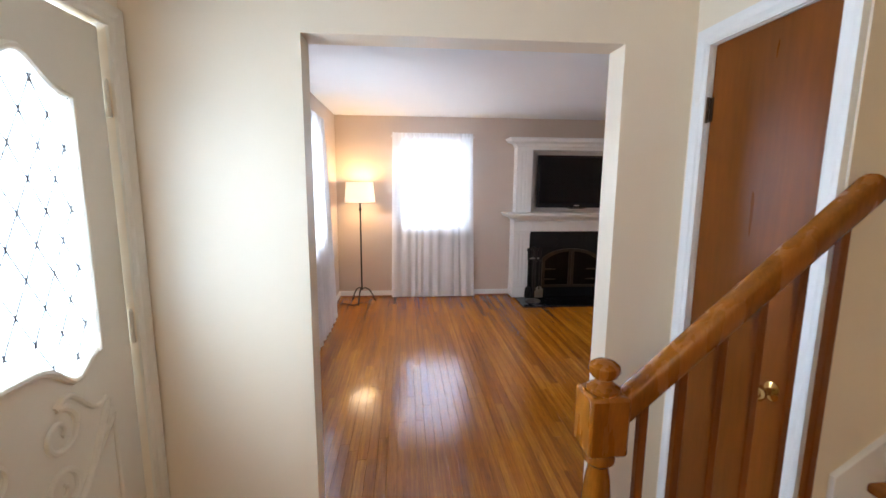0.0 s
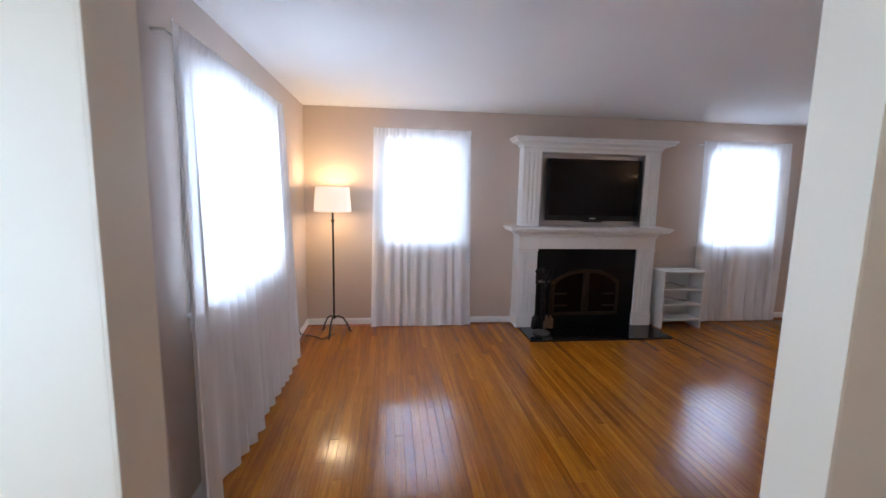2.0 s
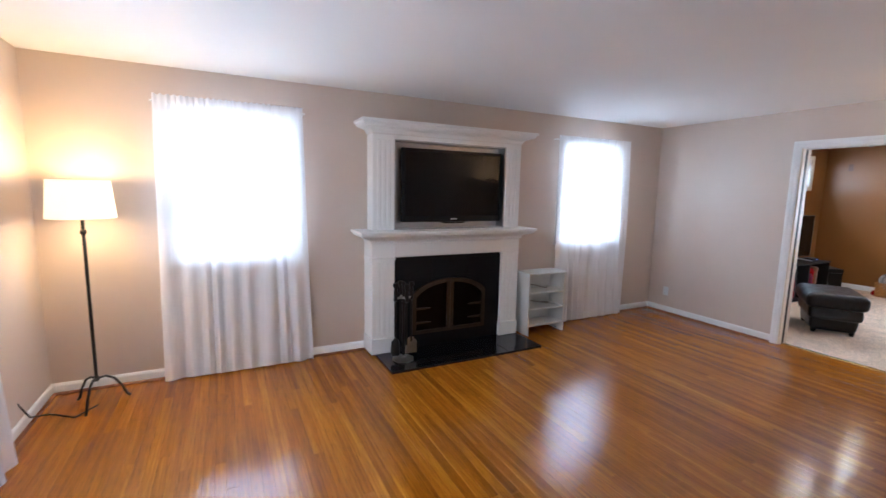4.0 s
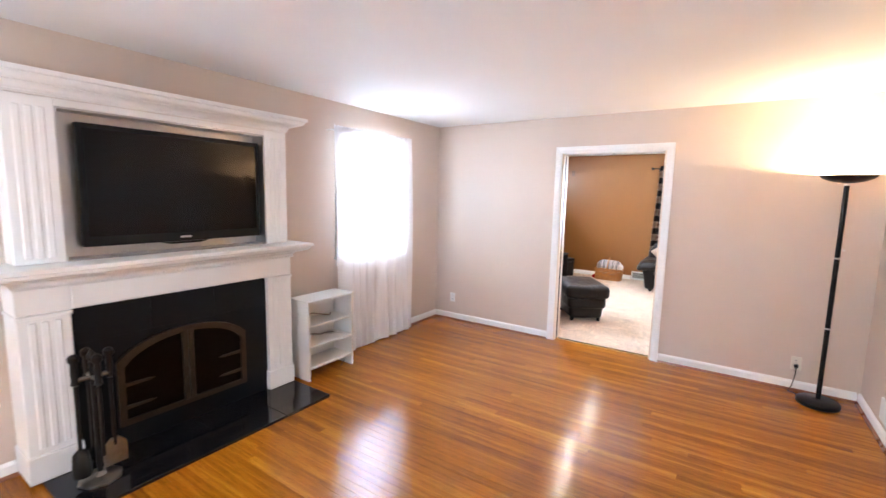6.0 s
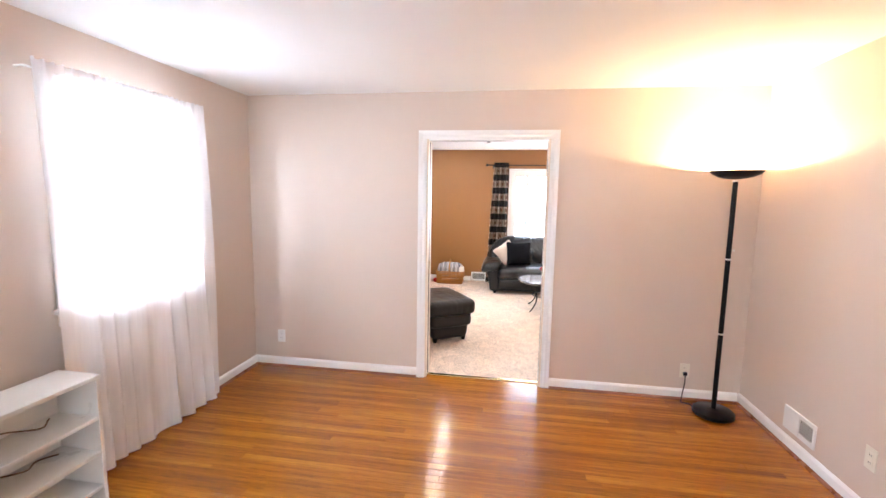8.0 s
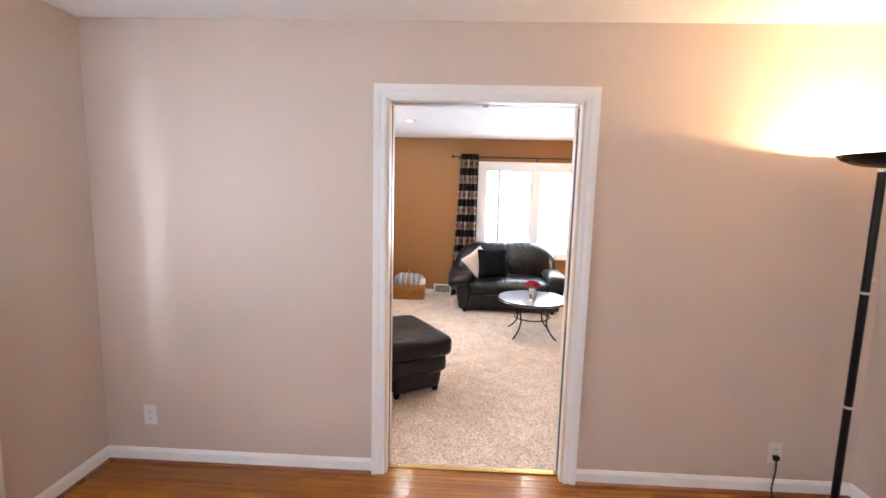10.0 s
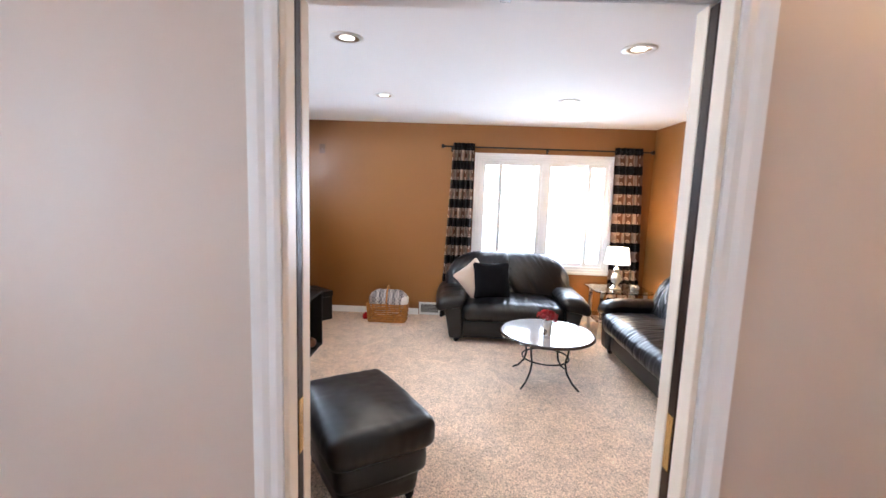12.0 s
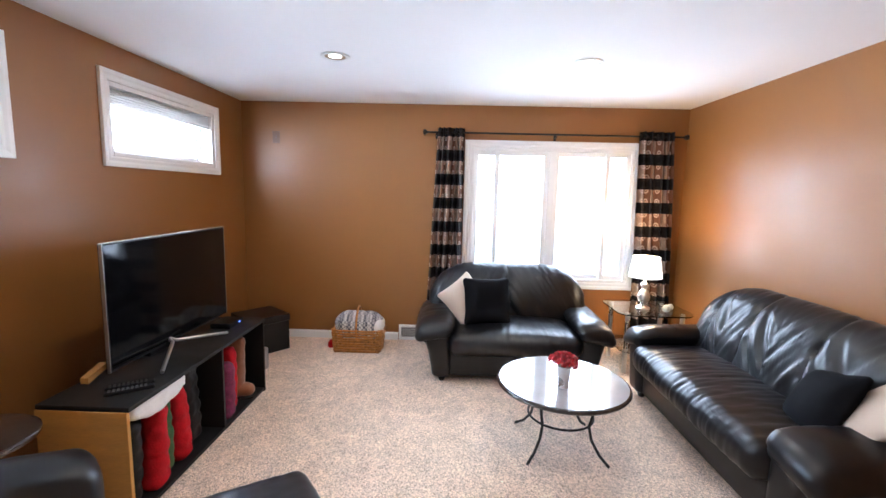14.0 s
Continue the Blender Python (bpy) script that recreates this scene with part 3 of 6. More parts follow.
# ---- entrance hall ----
def front_door():
    root = thing("door_1", "cream front door with oval leaded glass and carved scrolls", "door", (-1.03, -0.033, 0), kind="structure")
    c, zc = 0.905, 1.48

    def outline(grow=0.0):
        pts = []
        half = 0.295 + grow
        for k in range(25):
            u = -1 + 2 * k / 24
            z = 1.792 + grow + 0.095 * math.exp(-((abs(u) - 0.40) / 0.30) ** 2)
            pts.append((c + half * u, z))
        for k in range(25):
            u = 1 - 2 * k / 24
            z = 1.066 - grow - 0.075 * math.exp(-((abs(u) - 0.62) / 0.22) ** 2) - 0.018 * abs(u) ** 6
            pts.append((c + half * u, z))
        return pts
    # slab with the glazed opening: a ring between the outer edge and the outline
    bm = bmesh.new()
    inner = outline()
    n = len(inner)
    y0, y1, z0, z1 = 0.452, 1.352, 0.008, 2.045
    outer = []
    for y, z in inner:
        dy, dz = y - c, z - zc
        s = 1e9
        if abs(dy) > 1e-6:
            s = min(s, ((y1 if dy > 0 else y0) - c) / dy)
        if abs(dz) > 1e-6:
            s = min(s, ((z1 if dz > 0 else 0.85) - zc) / dz)
        outer.append((c + dy * s, zc + dz * s))
    for x, flip in ((0.022, 1), (-0.022, 0)):
        a = [bm.verts.new((x, *p)) for p in inner]
        b = [bm.verts.new((x, *p)) for p in outer]
        for k in range(n):
            q = (a[k], a[(k + 1) % n], b[(k + 1) % n], b[k])
            bm.faces.new(q if flip else q[::-1])
        if flip:
            front = a
        else:
            for k in range(n):
                bm.faces.new((front[k], a[k], a[(k + 1) % n], front[(k + 1) % n]))
    for ya, yb, za, zb in ((y0, y1, z0, 0.85), (y0, y0 + 0.002, 0.85, z1), (y1 - 0.002, y1, 0.85, z1), (y0, y1, z1 - 0.002, z1)):
        box(bm, -0.022, 0.022, ya, yb, za, zb)
    for y, z in ((y0, z1), (y1, z1), (y0, 0.85), (y1, 0.85)):
        near = sorted(outer, key=lambda p: (p[0] - y) ** 2 + (p[1] - z) ** 2)
        onz = sorted((p for p in outer if abs(p[1] - (z1 if z == z1 else 0.85)) < 1e-6), key=lambda p: abs(p[0] - y))[0]
        ony = sorted((p for p in outer if abs(p[0] - y) < 1e-6), key=lambda p: abs(p[1] - z))[0]
        for x in (0.022, -0.022):
            bm.faces.new([bm.verts.new((x, *p)) for p in ((y, z), onz, ony)])
    bmesh.ops.recalc_face_normals(bm, faces=bm.faces[:])
    slab = part("door_leaf", bm, DOORPAINT, root)
    bm = bmesh.new()
    ring = outline(0.008)
    tube(bm, [(0.024, *p) for p in ring + ring[:1]], 0.011, 8)
    part("glass_bead", bm, DOORPAINT, slab, "", True)
    # scrolls and raised panels below the glass
    def scroll(y, z, r, turns, start, sgn):
        pts = []
        for k in range(40):
            f = k / 39
            a = start + sgn * turns * 2 * math.pi * f
            rr = r * (1 - 0.82 * f)
            pts.append((0.023, y + rr * math.cos(a), z + rr * math.sin(a)))
        return pts
    for s in (1, -1):
        bm = bmesh.new()
        tube(bm, scroll(c + s * 0.105, 0.86, 0.075, 1.4, math.pi / 2, -s), 0.012, 8, 0.007)
        tube(bm, scroll(c + s * 0.09, 0.70, 0.070, 1.4, -math.pi / 2, s), 0.012, 8, 0.007)
        tube(bm, [(0.023, c + s * (0.10 + 0.20 * f), 0.935 - 0.05 * f + 0.030 * math.sin(6 * f)) for f in [k / 14 for k in range(15)]], 0.011, 8, 0.008)
        tube(bm, [(0.023, c + s * (0.09 + 0.22 * f), 0.625 + 0.21 * f ** 1.6 - 0.03 * math.sin(5 * f)) for f in [k / 14 for k in range(15)]], 0.012, 8)
        tube(bm, [(0.023, c + s * (0.31 - 0.02 * f), 0.835 - 0.05 * f) for f in (0, 0.5, 1)], 0.013, 8, 0.006)
        part("carved_scroll", bm, DOORPAINT, slab, "raised cream scroll carving", True)
        bm = bmesh.new()
        a, b = c + s * 0.045, c + s * 0.325
        tube(bm, [(0.023, a, 0.16), (0.023, a, 0.52), (0.023, (a + b) / 2, 0.66), (0.023, b, 0.80), (0.023, b, 0.16), (0.023, a, 0.16)], 0.010, 8)
        part("panel_moulding", bm, DOORPAINT, slab, "", True)
    # leaded glass
    bm = bmesh.new()
    ins = outline(0.004)
    prism(bm, ins, "x", -0.003, 0.003)
    pane = part("pane", bm, OBSCURE, root, "bright obscured glass")
    pane.visible_shadow = False
    def inside(y, z):
        u = abs(y - c) / 0.295
        if u > 1:
            return False
        return z < 1.792 + 0.095 * math.exp(-((u - 0.40) / 0.30) ** 2) and z > 1.066 - 0.075 * math.exp(-((u - 0.62) / 0.22) ** 2) - 0.018 * u ** 6
    bm, dots = bmesh.new(), bmesh.new()
    dy, dz = 0.046, 0.088
    for i in range(-7, 8):
        for j in range(-6, 7):
            if (i + j) % 2:
                continue
            y, z = c + i * dy, zc + j * dz
            for s in (1, -1):
                yy, zz = y + s * dy, z + dz
                if inside(y, z) and inside(yy, zz):
                    tube(bm, [(0.005, y, z), (0.005, yy, zz)], 0.0022, 5)
            if inside(y, z):
                for q in (-1, 1):
                    tube(dots, [(0.006, y - q * 0.005, z - 0.010), (0.006, y, z), (0.006, y + q * 0.005, z + 0.010)], 0.0028, 5)
    part("leading", bm, LEAD, pane, "thin grey lead lattice")
    part("lead_joints", dots, LEAD, pane, "dark soldered joints")
    for z in (1.83, 1.06, 0.25):
        bm = bmesh.new()
        tube(bm, [(0.030, 1.358, z - 0.05), (0.030, 1.358, z + 0.05)], 0.007)
        tube(bm, [(0.030, 1.358, z - 0.062), (0.030, 1.358, z - 0.05)], 0.0095, 10)
        tube(bm, [(0.030, 1.358, z + 0.05), (0.030, 1.358, z + 0.060)], 0.009, 10, 0.003)
        part("hinge", bm, DOORPAINT, root, "painted over metal hinge", True)


DOORPAINT = mat("door_paint", (0.80, 0.75, 0.64), 0.42, bump=0.0, bscale=50, var=0.02, rvar=0.03)
LEAD = mat("lead_came", (0.20, 0.205, 0.22), 0.5, 0.4)
OBSCURE = glass("obscured_glass", 0.12)
front_door()
casing("front_door_casing", "x", -0.985, 1, 0.412, 1.325, 0, 2.052, w=0.064, material=DOORPAINT, label="cream painted front door casing")


def closet_door():
    root = thing("door_2", "flat reddish brown wooden closet door, closed", "door", (1.062, 0, 0), kind="structure")
    part("door_leaf", boxbm(0, 0.035, 0.832, 1.304, 0.01, 2.052, 0.003), VENEER, root)
    for z in (1.83, 0.26):
        bm = bmesh.new()
        tube(bm, [(-0.010, 1.310, z - 0.045), (-0.010, 1.310, z + 0.045)], 0.007)
        box(bm, -0.004, -0.001, 1.288, 1.310, z - 0.042, z + 0.042)
        part("hinge", bm, BRONZE, root, "tarnished brass hinge", True)
    bm = bmesh.new()
    lathe(bm, [(0.0, 0), (0.030, 0), (0.030, 0.004), (0.012, 0.010), (0.010, 0.028), (0.022, 0.038), (0.027, 0.052), (0.022, 0.064), (0.0, 0.068)], 20)
    part("knob", bm, BRASS, root, "polished brass knob", True, pose(0, 0.905, 0.950, 0, -90, 0))


closet_door()
lining("closet_jamb", "x", 1.052, 1.15, *CDOOR)
casing("closet_casing", "x", 1.05, -1, 0.826, 1.307, 0, 2.053, w=0.058)
# corner board where the hall meets the stair wall
setting("corner_bead", boxbm(1.045, 1.053, 0.757, 0.763, 0, H1), FOYER, "cream painted wall corner", "trim")


def stairs():
    root = thing("staircase", "oak stairs with white risers going up beside the closet", "stairs", (0.50, 0, 0), kind="structure")
    for k in range(8):
        x = 0.25 * k
        z = 0.19 * (k + 1)
        part("tread", boxbm(x - 0.03, x + 0.25, -0.20, 0.755, z - 0.028, z, 0.008, 2), OAK, root, "varnished oak tread")
        part("riser", boxbm(x, x + 0.018, -0.20, 0.755, z - 0.19, z - 0.028), TRIM, root, "white painted riser")
    bm = bmesh.new()
    prism(bm, [(0.62, 0.60), (0.62, 0.78), (2.5, 2.21), (2.5, 1.9)], "y", 0.742, 0.7595)
    part("skirt_board", bm, TRIM, root, "white painted skirt board")
    part("stringer", boxbm(0.0, 0.5, 0.70, 0.735, 0.0, 0.16), TRIM, root)


stairs()


def balustrade():
    root = thing("stair_railing", "turned oak newel post with a sloping handrail", "railing", (0.437, 0.72, 0))
    bm = bmesh.new()
    box(bm, -0.041, 0.041, -0.041, 0.041, 0.0, 0.62, 0.006)
    lathe(bm, [(0.034, 0.62), (0.040, 0.632), (0.040, 0.645), (0.026, 0.662), (0.030, 0.70), (0.036, 0.78), (0.030, 0.84), (0.024, 0.875), (0.038, 0.890), (0.038, 0.905), (0.030, 0.915)], 24)
    box(bm, -0.049, 0.049, -0.049, 0.049, 0.920, 1.070, 0.007)
    lathe(bm, [(0.030, 1.062), (0.040, 1.072), (0.040, 1.080), (0.022, 1.092), (0.020, 1.100), (0.030, 1.108), (0.037, 1.122), (0.036, 1.134), (0.024, 1.144), (0.0, 1.150)], 24)
    part("newel_post", bm, STAINED, root, "turned oak newel post", True)
    # handrail
    x0, z0, x1, z1 = 0.035, 1.010, 0.650, 1.575
    d = Vector((x1 - x0, 0, z1 - z0)).normalized()
    up = Vector((-d.z, 0, d.x))
    prof = []
    for k in range(16):
        a = 2 * math.pi * k / 16
        prof.append((0.031 * math.copysign(abs(math.cos(a)) ** 0.7, math.cos(a)), 0.034 * math.copysign(abs(math.sin(a)) ** 0.7, math.sin(a))))
    bm = bmesh.new()
    rings = []
    for f, s in ((0, 1), (0.5, 1), (0.975, 1), (0.992, 0.92), (1.0, 0.6)):
        p = Vector((x0 + (x1 - x0) * f, 0, z0 + (z1 - z0) * f))
        rings.append([bm.verts.new(p + Vector((0, u * s, 0)) + up * v * s) for u, v in prof])
    for a, b in zip(rings, rings[1:]):
        for k in range(16):
            bm.faces.new((a[k], a[(k + 1) % 16], b[(k + 1) % 16], b[k]))
    bm.faces.new(rings[0][::-1])
    bm.faces.new(rings[-1])
    part("handrail", bm, STAINED, root, "smooth golden oak handrail", True)
    for k in range(6):
        x = 0.105 + 0.094 * k
        base = 0.19 * (1 + int((x + 0.437 - 0.50 + 0.03) / 0.25))
        top = z0 + (z1 - z0) * (x - x0) / (x1 - x0) - 0.02
        bm = bmesh.new()
        box(bm, x - 0.011, x + 0.011, -0.011, 0.011, base, top, 0.003)
        part("baluster", bm, VENEER, root, "square brown wooden baluster")
    bm = bmesh.new()
    tube(bm, [(x1 - 0.02, 0.0, z1 - 0.045), (x1 - 0.02, 0.02, z1 - 0.06), (x1 - 0.015, 0.039, z1 - 0.06)], 0.006)
    part("bracket", bm, BRASS, root)


balustrade()


# invented ceiling fixture, unseen behind the walker, added to fill the hall with warm light
root = thing("added_hall_light", "added unseen frosted ceiling light that fills the hall", "ceiling light", (0.0, -1.1, H1))
bm = bmesh.new()
lathe(bm, [(0.0, -0.095), (0.07, -0.088), (0.12, -0.060), (0.14, -0.025), (0.14, -0.012)], 32)
part("glass_bowl", bm, glow("frosted_bowl", (1.0, 0.80, 0.52), 2.5), root, "glowing frosted bowl", True)
bm = bmesh.new()
lathe(bm, [(0.0, -0.012), (0.150, -0.012), (0.152, -0.002), (0.0, -0.0005)], 32)
part("canopy", bm, BRASS, root, "brass ceiling plate", True)
bulb("added_hall_bulb", (0.0, -1.1, H1 - 0.17), 21, 0.08, (1.0, 0.78, 0.48))


# ---- living room: fireplace ----
def fireplace():
    root = thing("fireplace", "white wooden mantel round a black fireplace and recessed television", "fireplace", (0, 0, 0))
    yf, yw = 5.42, NY - 0.002
    for a, b, nm in ((1.405, 1.625, 1), (2.815, 3.025, -1)):
        bm = bmesh.new()
        box(bm, a, b, yf, yw, 0.022, 0.924, 0.004)
        pil = part("pilaster", bm, TRIM, root, "fluted white pilaster")
        part("plinth_block", boxbm(a - 0.008, b + 0.008, yf - 0.012, yw - 0.003, 0.0225, 0.17, 0.004), TRIM, pil)
        part("capital", boxbm(a - 0.006, b + 0.006, yf - 0.010, yw - 0.003, 0.902, 0.9225, 0.004), TRIM, pil)
        for k in range(3):
            x = a + (b - a) * (0.27 + 0.23 * k)
            part("reed", boxbm(x - 0.016, x + 0.016, yf - 0.007, yf + 0.004, 0.20, 0.885, 0.005), TRIM, pil)
    bm = bmesh.new()
    box(bm, 1.405, 3.025, yf, yw, 0.925, 1.060, 0.003)
    fr = part("frieze", bm, TRIM, root, "plain white frieze board")
    part("raised_panel", boxbm(1.630, 2.810, yf - 0.006, yf + 0.002, 0.930, 1.055, 0.003), TRIM, fr)

    def cornice(x0, x1, y0, steps, name, label):
        """Stacked mouldings that step out on the front and both ends."""
        zl, zh = steps[0][1], steps[-1][2]
        reach, h = steps[-1][0], steps[-1][2] - steps[0][1]
        prof = [(0.0, zl), (0.008, zl), (0.008, zl + 0.10 * h)]
        for k in range(9):
            f = k / 8
            prof.append((0.014 + (reach * 0.42) * (1 - math.cos(math.pi * f / 2)), zl + 0.12 * h + 0.30 * h * math.sin(math.pi * f / 2)))
        prof.append((reach * 0.52, zl + 0.45 * h))
        for k in range(9):
            f = k / 8
            prof.append((reach * 0.55 + reach * 0.33 * math.sin(math.pi * f / 2), zl + 0.47 * h + 0.27 * h * (1 - math.cos(math.pi * f / 2))))
        prof += [(reach * 0.93, zl + 0.77 * h), (reach, zl + 0.79 * h), (reach, zh - 0.002), (reach - 0.002, zh), (-0.02, zh)]
        bm = bmesh.new()
        rows = []
        for cx_, cy_, sx, sy in ((x0, yw, -1, 0), (x0, y0, -1, -1), (x1, y0, 1, -1), (x1, yw, 1, 0)):
            rows.append([bm.verts.new((cx_ + sx * o, cy_ + sy * o, z)) for o, z in prof])
        for p, q in zip(rows, rows[1:]):
            for k in range(len(prof) - 1):
                bm.faces.new((p[k], p[k + 1], q[k + 1], q[k]))
        bm.faces.new([r[-1] for r in rows])
        bmesh.ops.recalc_face_normals(bm, faces=bm.faces[:])
        ob = part(name, bm, TRIM, root, label, True)
        part("top_board", boxbm(x0 - reach + 0.003, x1 + reach - 0.003, y0 - reach + 0.003, yw - 0.001, zh - 0.012, zh - 0.0005), TRIM, ob)
        return ob
    sh = cornice(1.405, 3.025, yf, [(0.012, 1.062, 1.078), (0.030, 1.078, 1.096), (0.052, 1.096, 1.114), (0.076, 1.114, 1.134), (0.118, 1.134, 1.150), (0.128, 1.150, 1.174)], "mantel_shelf", "white moulded mantel shelf")
    for k in range(58):
        x = 1.40 + k * 0.0286
        part("dentil", boxbm(x, x + 0.015, yf - 0.014, yf - 0.004, 1.0625, 1.0725), TRIM, sh)
    yu = 5.49
    for a, b in ((1.435, 1.645), (2.870, 3.055)):
        bm = bmesh.new()
        box(bm, a, b, yu, yw, 1.1745, 2.039, 0.004)
        pil = part("pilaster", bm, TRIM, root, "fluted white pilaster")
        for k in range(3):
            x = a + (b - a) * (0.27 + 0.23 * k)
            part("reed", boxbm(x - 0.016, x + 0.016, yu - 0.007, yu + 0.004, 1.20, 1.985, 0.005), TRIM, pil)
    bm = bmesh.new()
    box(bm, 1.6455, 2.8695, yu + 0.002, yw, 2.000, 2.039, 0.003)
    part("head_board", bm, TRIM, root)
    cornice(1.435, 3.055, yu, [(0.010, 2.040, 2.058), (0.030, 2.058, 2.076), (0.056, 2.076, 2.096), (0.080, 2.096, 2.116), (0.112, 2.116, 2.130), (0.122, 2.130, 2.152)], "cornice", "white stepped cornice")
    for q in ((1.646, 2.869, NY - 0.030, NY - 0.006, 1.1745, 1.999), (1.646, 1.656, yu + 0.006, NY - 0.031, 1.1745, 1.999),
              (2.859, 2.869, yu + 0.006, NY - 0.031, 1.1745, 1.999), (1.657, 2.858, yu + 0.006, NY - 0.031, 1.989, 1.999),
              (1.657, 2.858, yu + 0.006, NY - 0.031, 1.1745, 1.182)):
        part("recess_lining", boxbm(*q), SILVER, root, "silver grey lining of the television recess")
    # black face, arched doors
    part("slate_face", boxbm(1.625, 2.815, 5.455, yw, 0.022, 0.925), SLATE, root, "black slate surround")
    for k, (a, b) in enumerate(((1.632, 2.018), (2.024, 2.414), (2.420, 2.808))):
        part("slate_tile", boxbm(a, b, 5.451, 5.456, 0.715, 0.918, 0.001), SLATE, root)
    cx, hw, z0, zs, zt = 2.218, 0.405, 0.155, 0.475, 0.690

    def arch(y0, y1, w, grow):
        pts_o, pts_i = [], []
        for k in range(25):
            u = -1 + 2 * k / 24
            z = zs + (zt - zs) * math.sqrt(max(0, 1 - (u * 0.93) ** 2)) - (zt - zs) * math.sqrt(1 - 0.93 ** 2) * 0
            pts_o.append((cx + hw * u, z))
            pts_i.append((cx + (hw - w) * u, z - w))
        return pts_o, pts_i
    o, i = arch(0, 0, 0.038, 0)
    o = [(cx - hw, z0)] + o + [(cx + hw, z0)]
    i = [(cx - hw + 0.038, z0 + 0.034)] + i + [(cx + hw - 0.038, z0 + 0.034)]
    bm = bmesh.new()
    loops = []
    for y, pts in ((5.425, o), (5.425, i), (5.452, o), (5.452, i)):
        loops.append([bm.verts.new((x, y, z)) for x, z in pts])
    n = len(o)
    for k in range(n):
        q = (k + 1) % n
        bm.faces.new((loops[0][k], loops[0][q], loops[1][q], loops[1][k]))
        bm.faces.new((loops[0][q], loops[0][k], loops[2][k], loops[2][q]))
        bm.faces.new((loops[1][k], loops[1][q], loops[3][q], loops[3][k]))
    bmesh.ops.recalc_face_normals(bm, faces=bm.faces[:])
    part("door_frame", bm, BRONZE, root, "arched aged bronze frame")
    for s in (-1, 1):
        bm = bmesh.new()
        inner = [p for p in i if (p[0] - cx) * s > 0.030]
        inner = inner + [(cx + s * 0.030, max(z for _, z in inner)), (cx + s * 0.030, z0 + 0.034)] if s < 0 else [(cx + 0.030, z0 + 0.034), (cx + 0.030, max(z for _, z in inner))] + inner
        prism(bm, inner, "y", 5.440, 5.4515)
        door = part("fire_door", bm, FIREGLASS, root, "smoked glass fire door")
        part("stile", boxbm(cx + s * 0.019 - 0.017, cx + s * 0.019 + 0.017, 5.420, 5.4515, z0 + 0.03, zt - 0.030, 0.003), BRONZE, door, "bronze meeting stile")
        for z in (0.265, 0.405):
            bm = bmesh.new()
            a, b = cx + s * (hw - 0.03), cx + s * (hw - 0.20)
            prism(bm, [(a, z - 0.011), (b + s * 0.03, z - 0.007), (b, z), (b + s * 0.03, z + 0.007), (a, z + 0.011)] if s > 0 else [(a, z - 0.011), (a, z + 0.011), (b + s * 0.03, z + 0.007), (b, z), (b + s * 0.03, z - 0.007)], "y", 5.428, 5.440)
            part("strap_hinge", bm, BRONZE, door, "bronze strap hinge")
        bm = bmesh.new()
        tube(bm, [(cx + s * 0.02, 5.415, 0.345), (cx + s * 0.02, 5.400, 0.355), (cx + s * 0.02, 5.400, 0.405), (cx + s * 0.02, 5.415, 0.415)], 0.004, 8)
        part("handle", bm, BRONZE, door)
    return root


fireplace()
hearth = thing("hearth", "polished black stone hearth slab in front of the fireplace", "hearth")
for k in range(4):
    a = 1.445 + k * 0.3985
    part("hearth_tile", boxbm(a, a + 0.3965, 4.985, 5.655, -0.012, 0.021, 0.002), GRANITE, hearth)


def wall_television():
    root = thing("wall_television", "black flat screen television in the mantel recess", "television", (0, 0, 0))
    a, b, z0, z1, y = 1.742, 2.850, 1.238, 1.938, 5.545
    bm = bmesh.new()
    box(bm, a, b, y, y + 0.05, z0, z1, 0.008, 2)
    box(bm, a + 0.2, b - 0.2, y + 0.05, NY - 0.031, z0 + 0.15, z1 - 0.15, 0.004)
    part("casing", bm, BEZEL, root)
    part("screen", boxbm(a + 0.030, b - 0.030, y - 0.002, y + 0.002, z0 + 0.060, z1 - 0.030), SCREEN, root, "dark glossy screen")
    bm = bmesh.new()
    prism(bm, [(a + 0.40, z0 - 0.002), (a + 0.46, z0 - 0.016), (b - 0.46, z0 - 0.016), (b - 0.40, z0 - 0.002)], "y", y - 0.003, y + 0.03)
    part("lower_lip", bm, BEZEL, root)
    part("maker_plate", boxbm((a + b) / 2 - 0.035, (a + b) / 2 + 0.035, y - 0.003, y, z0 + 0.022, z0 + 0.034), SILVER, root, "small silver maker plate")


wall_television()


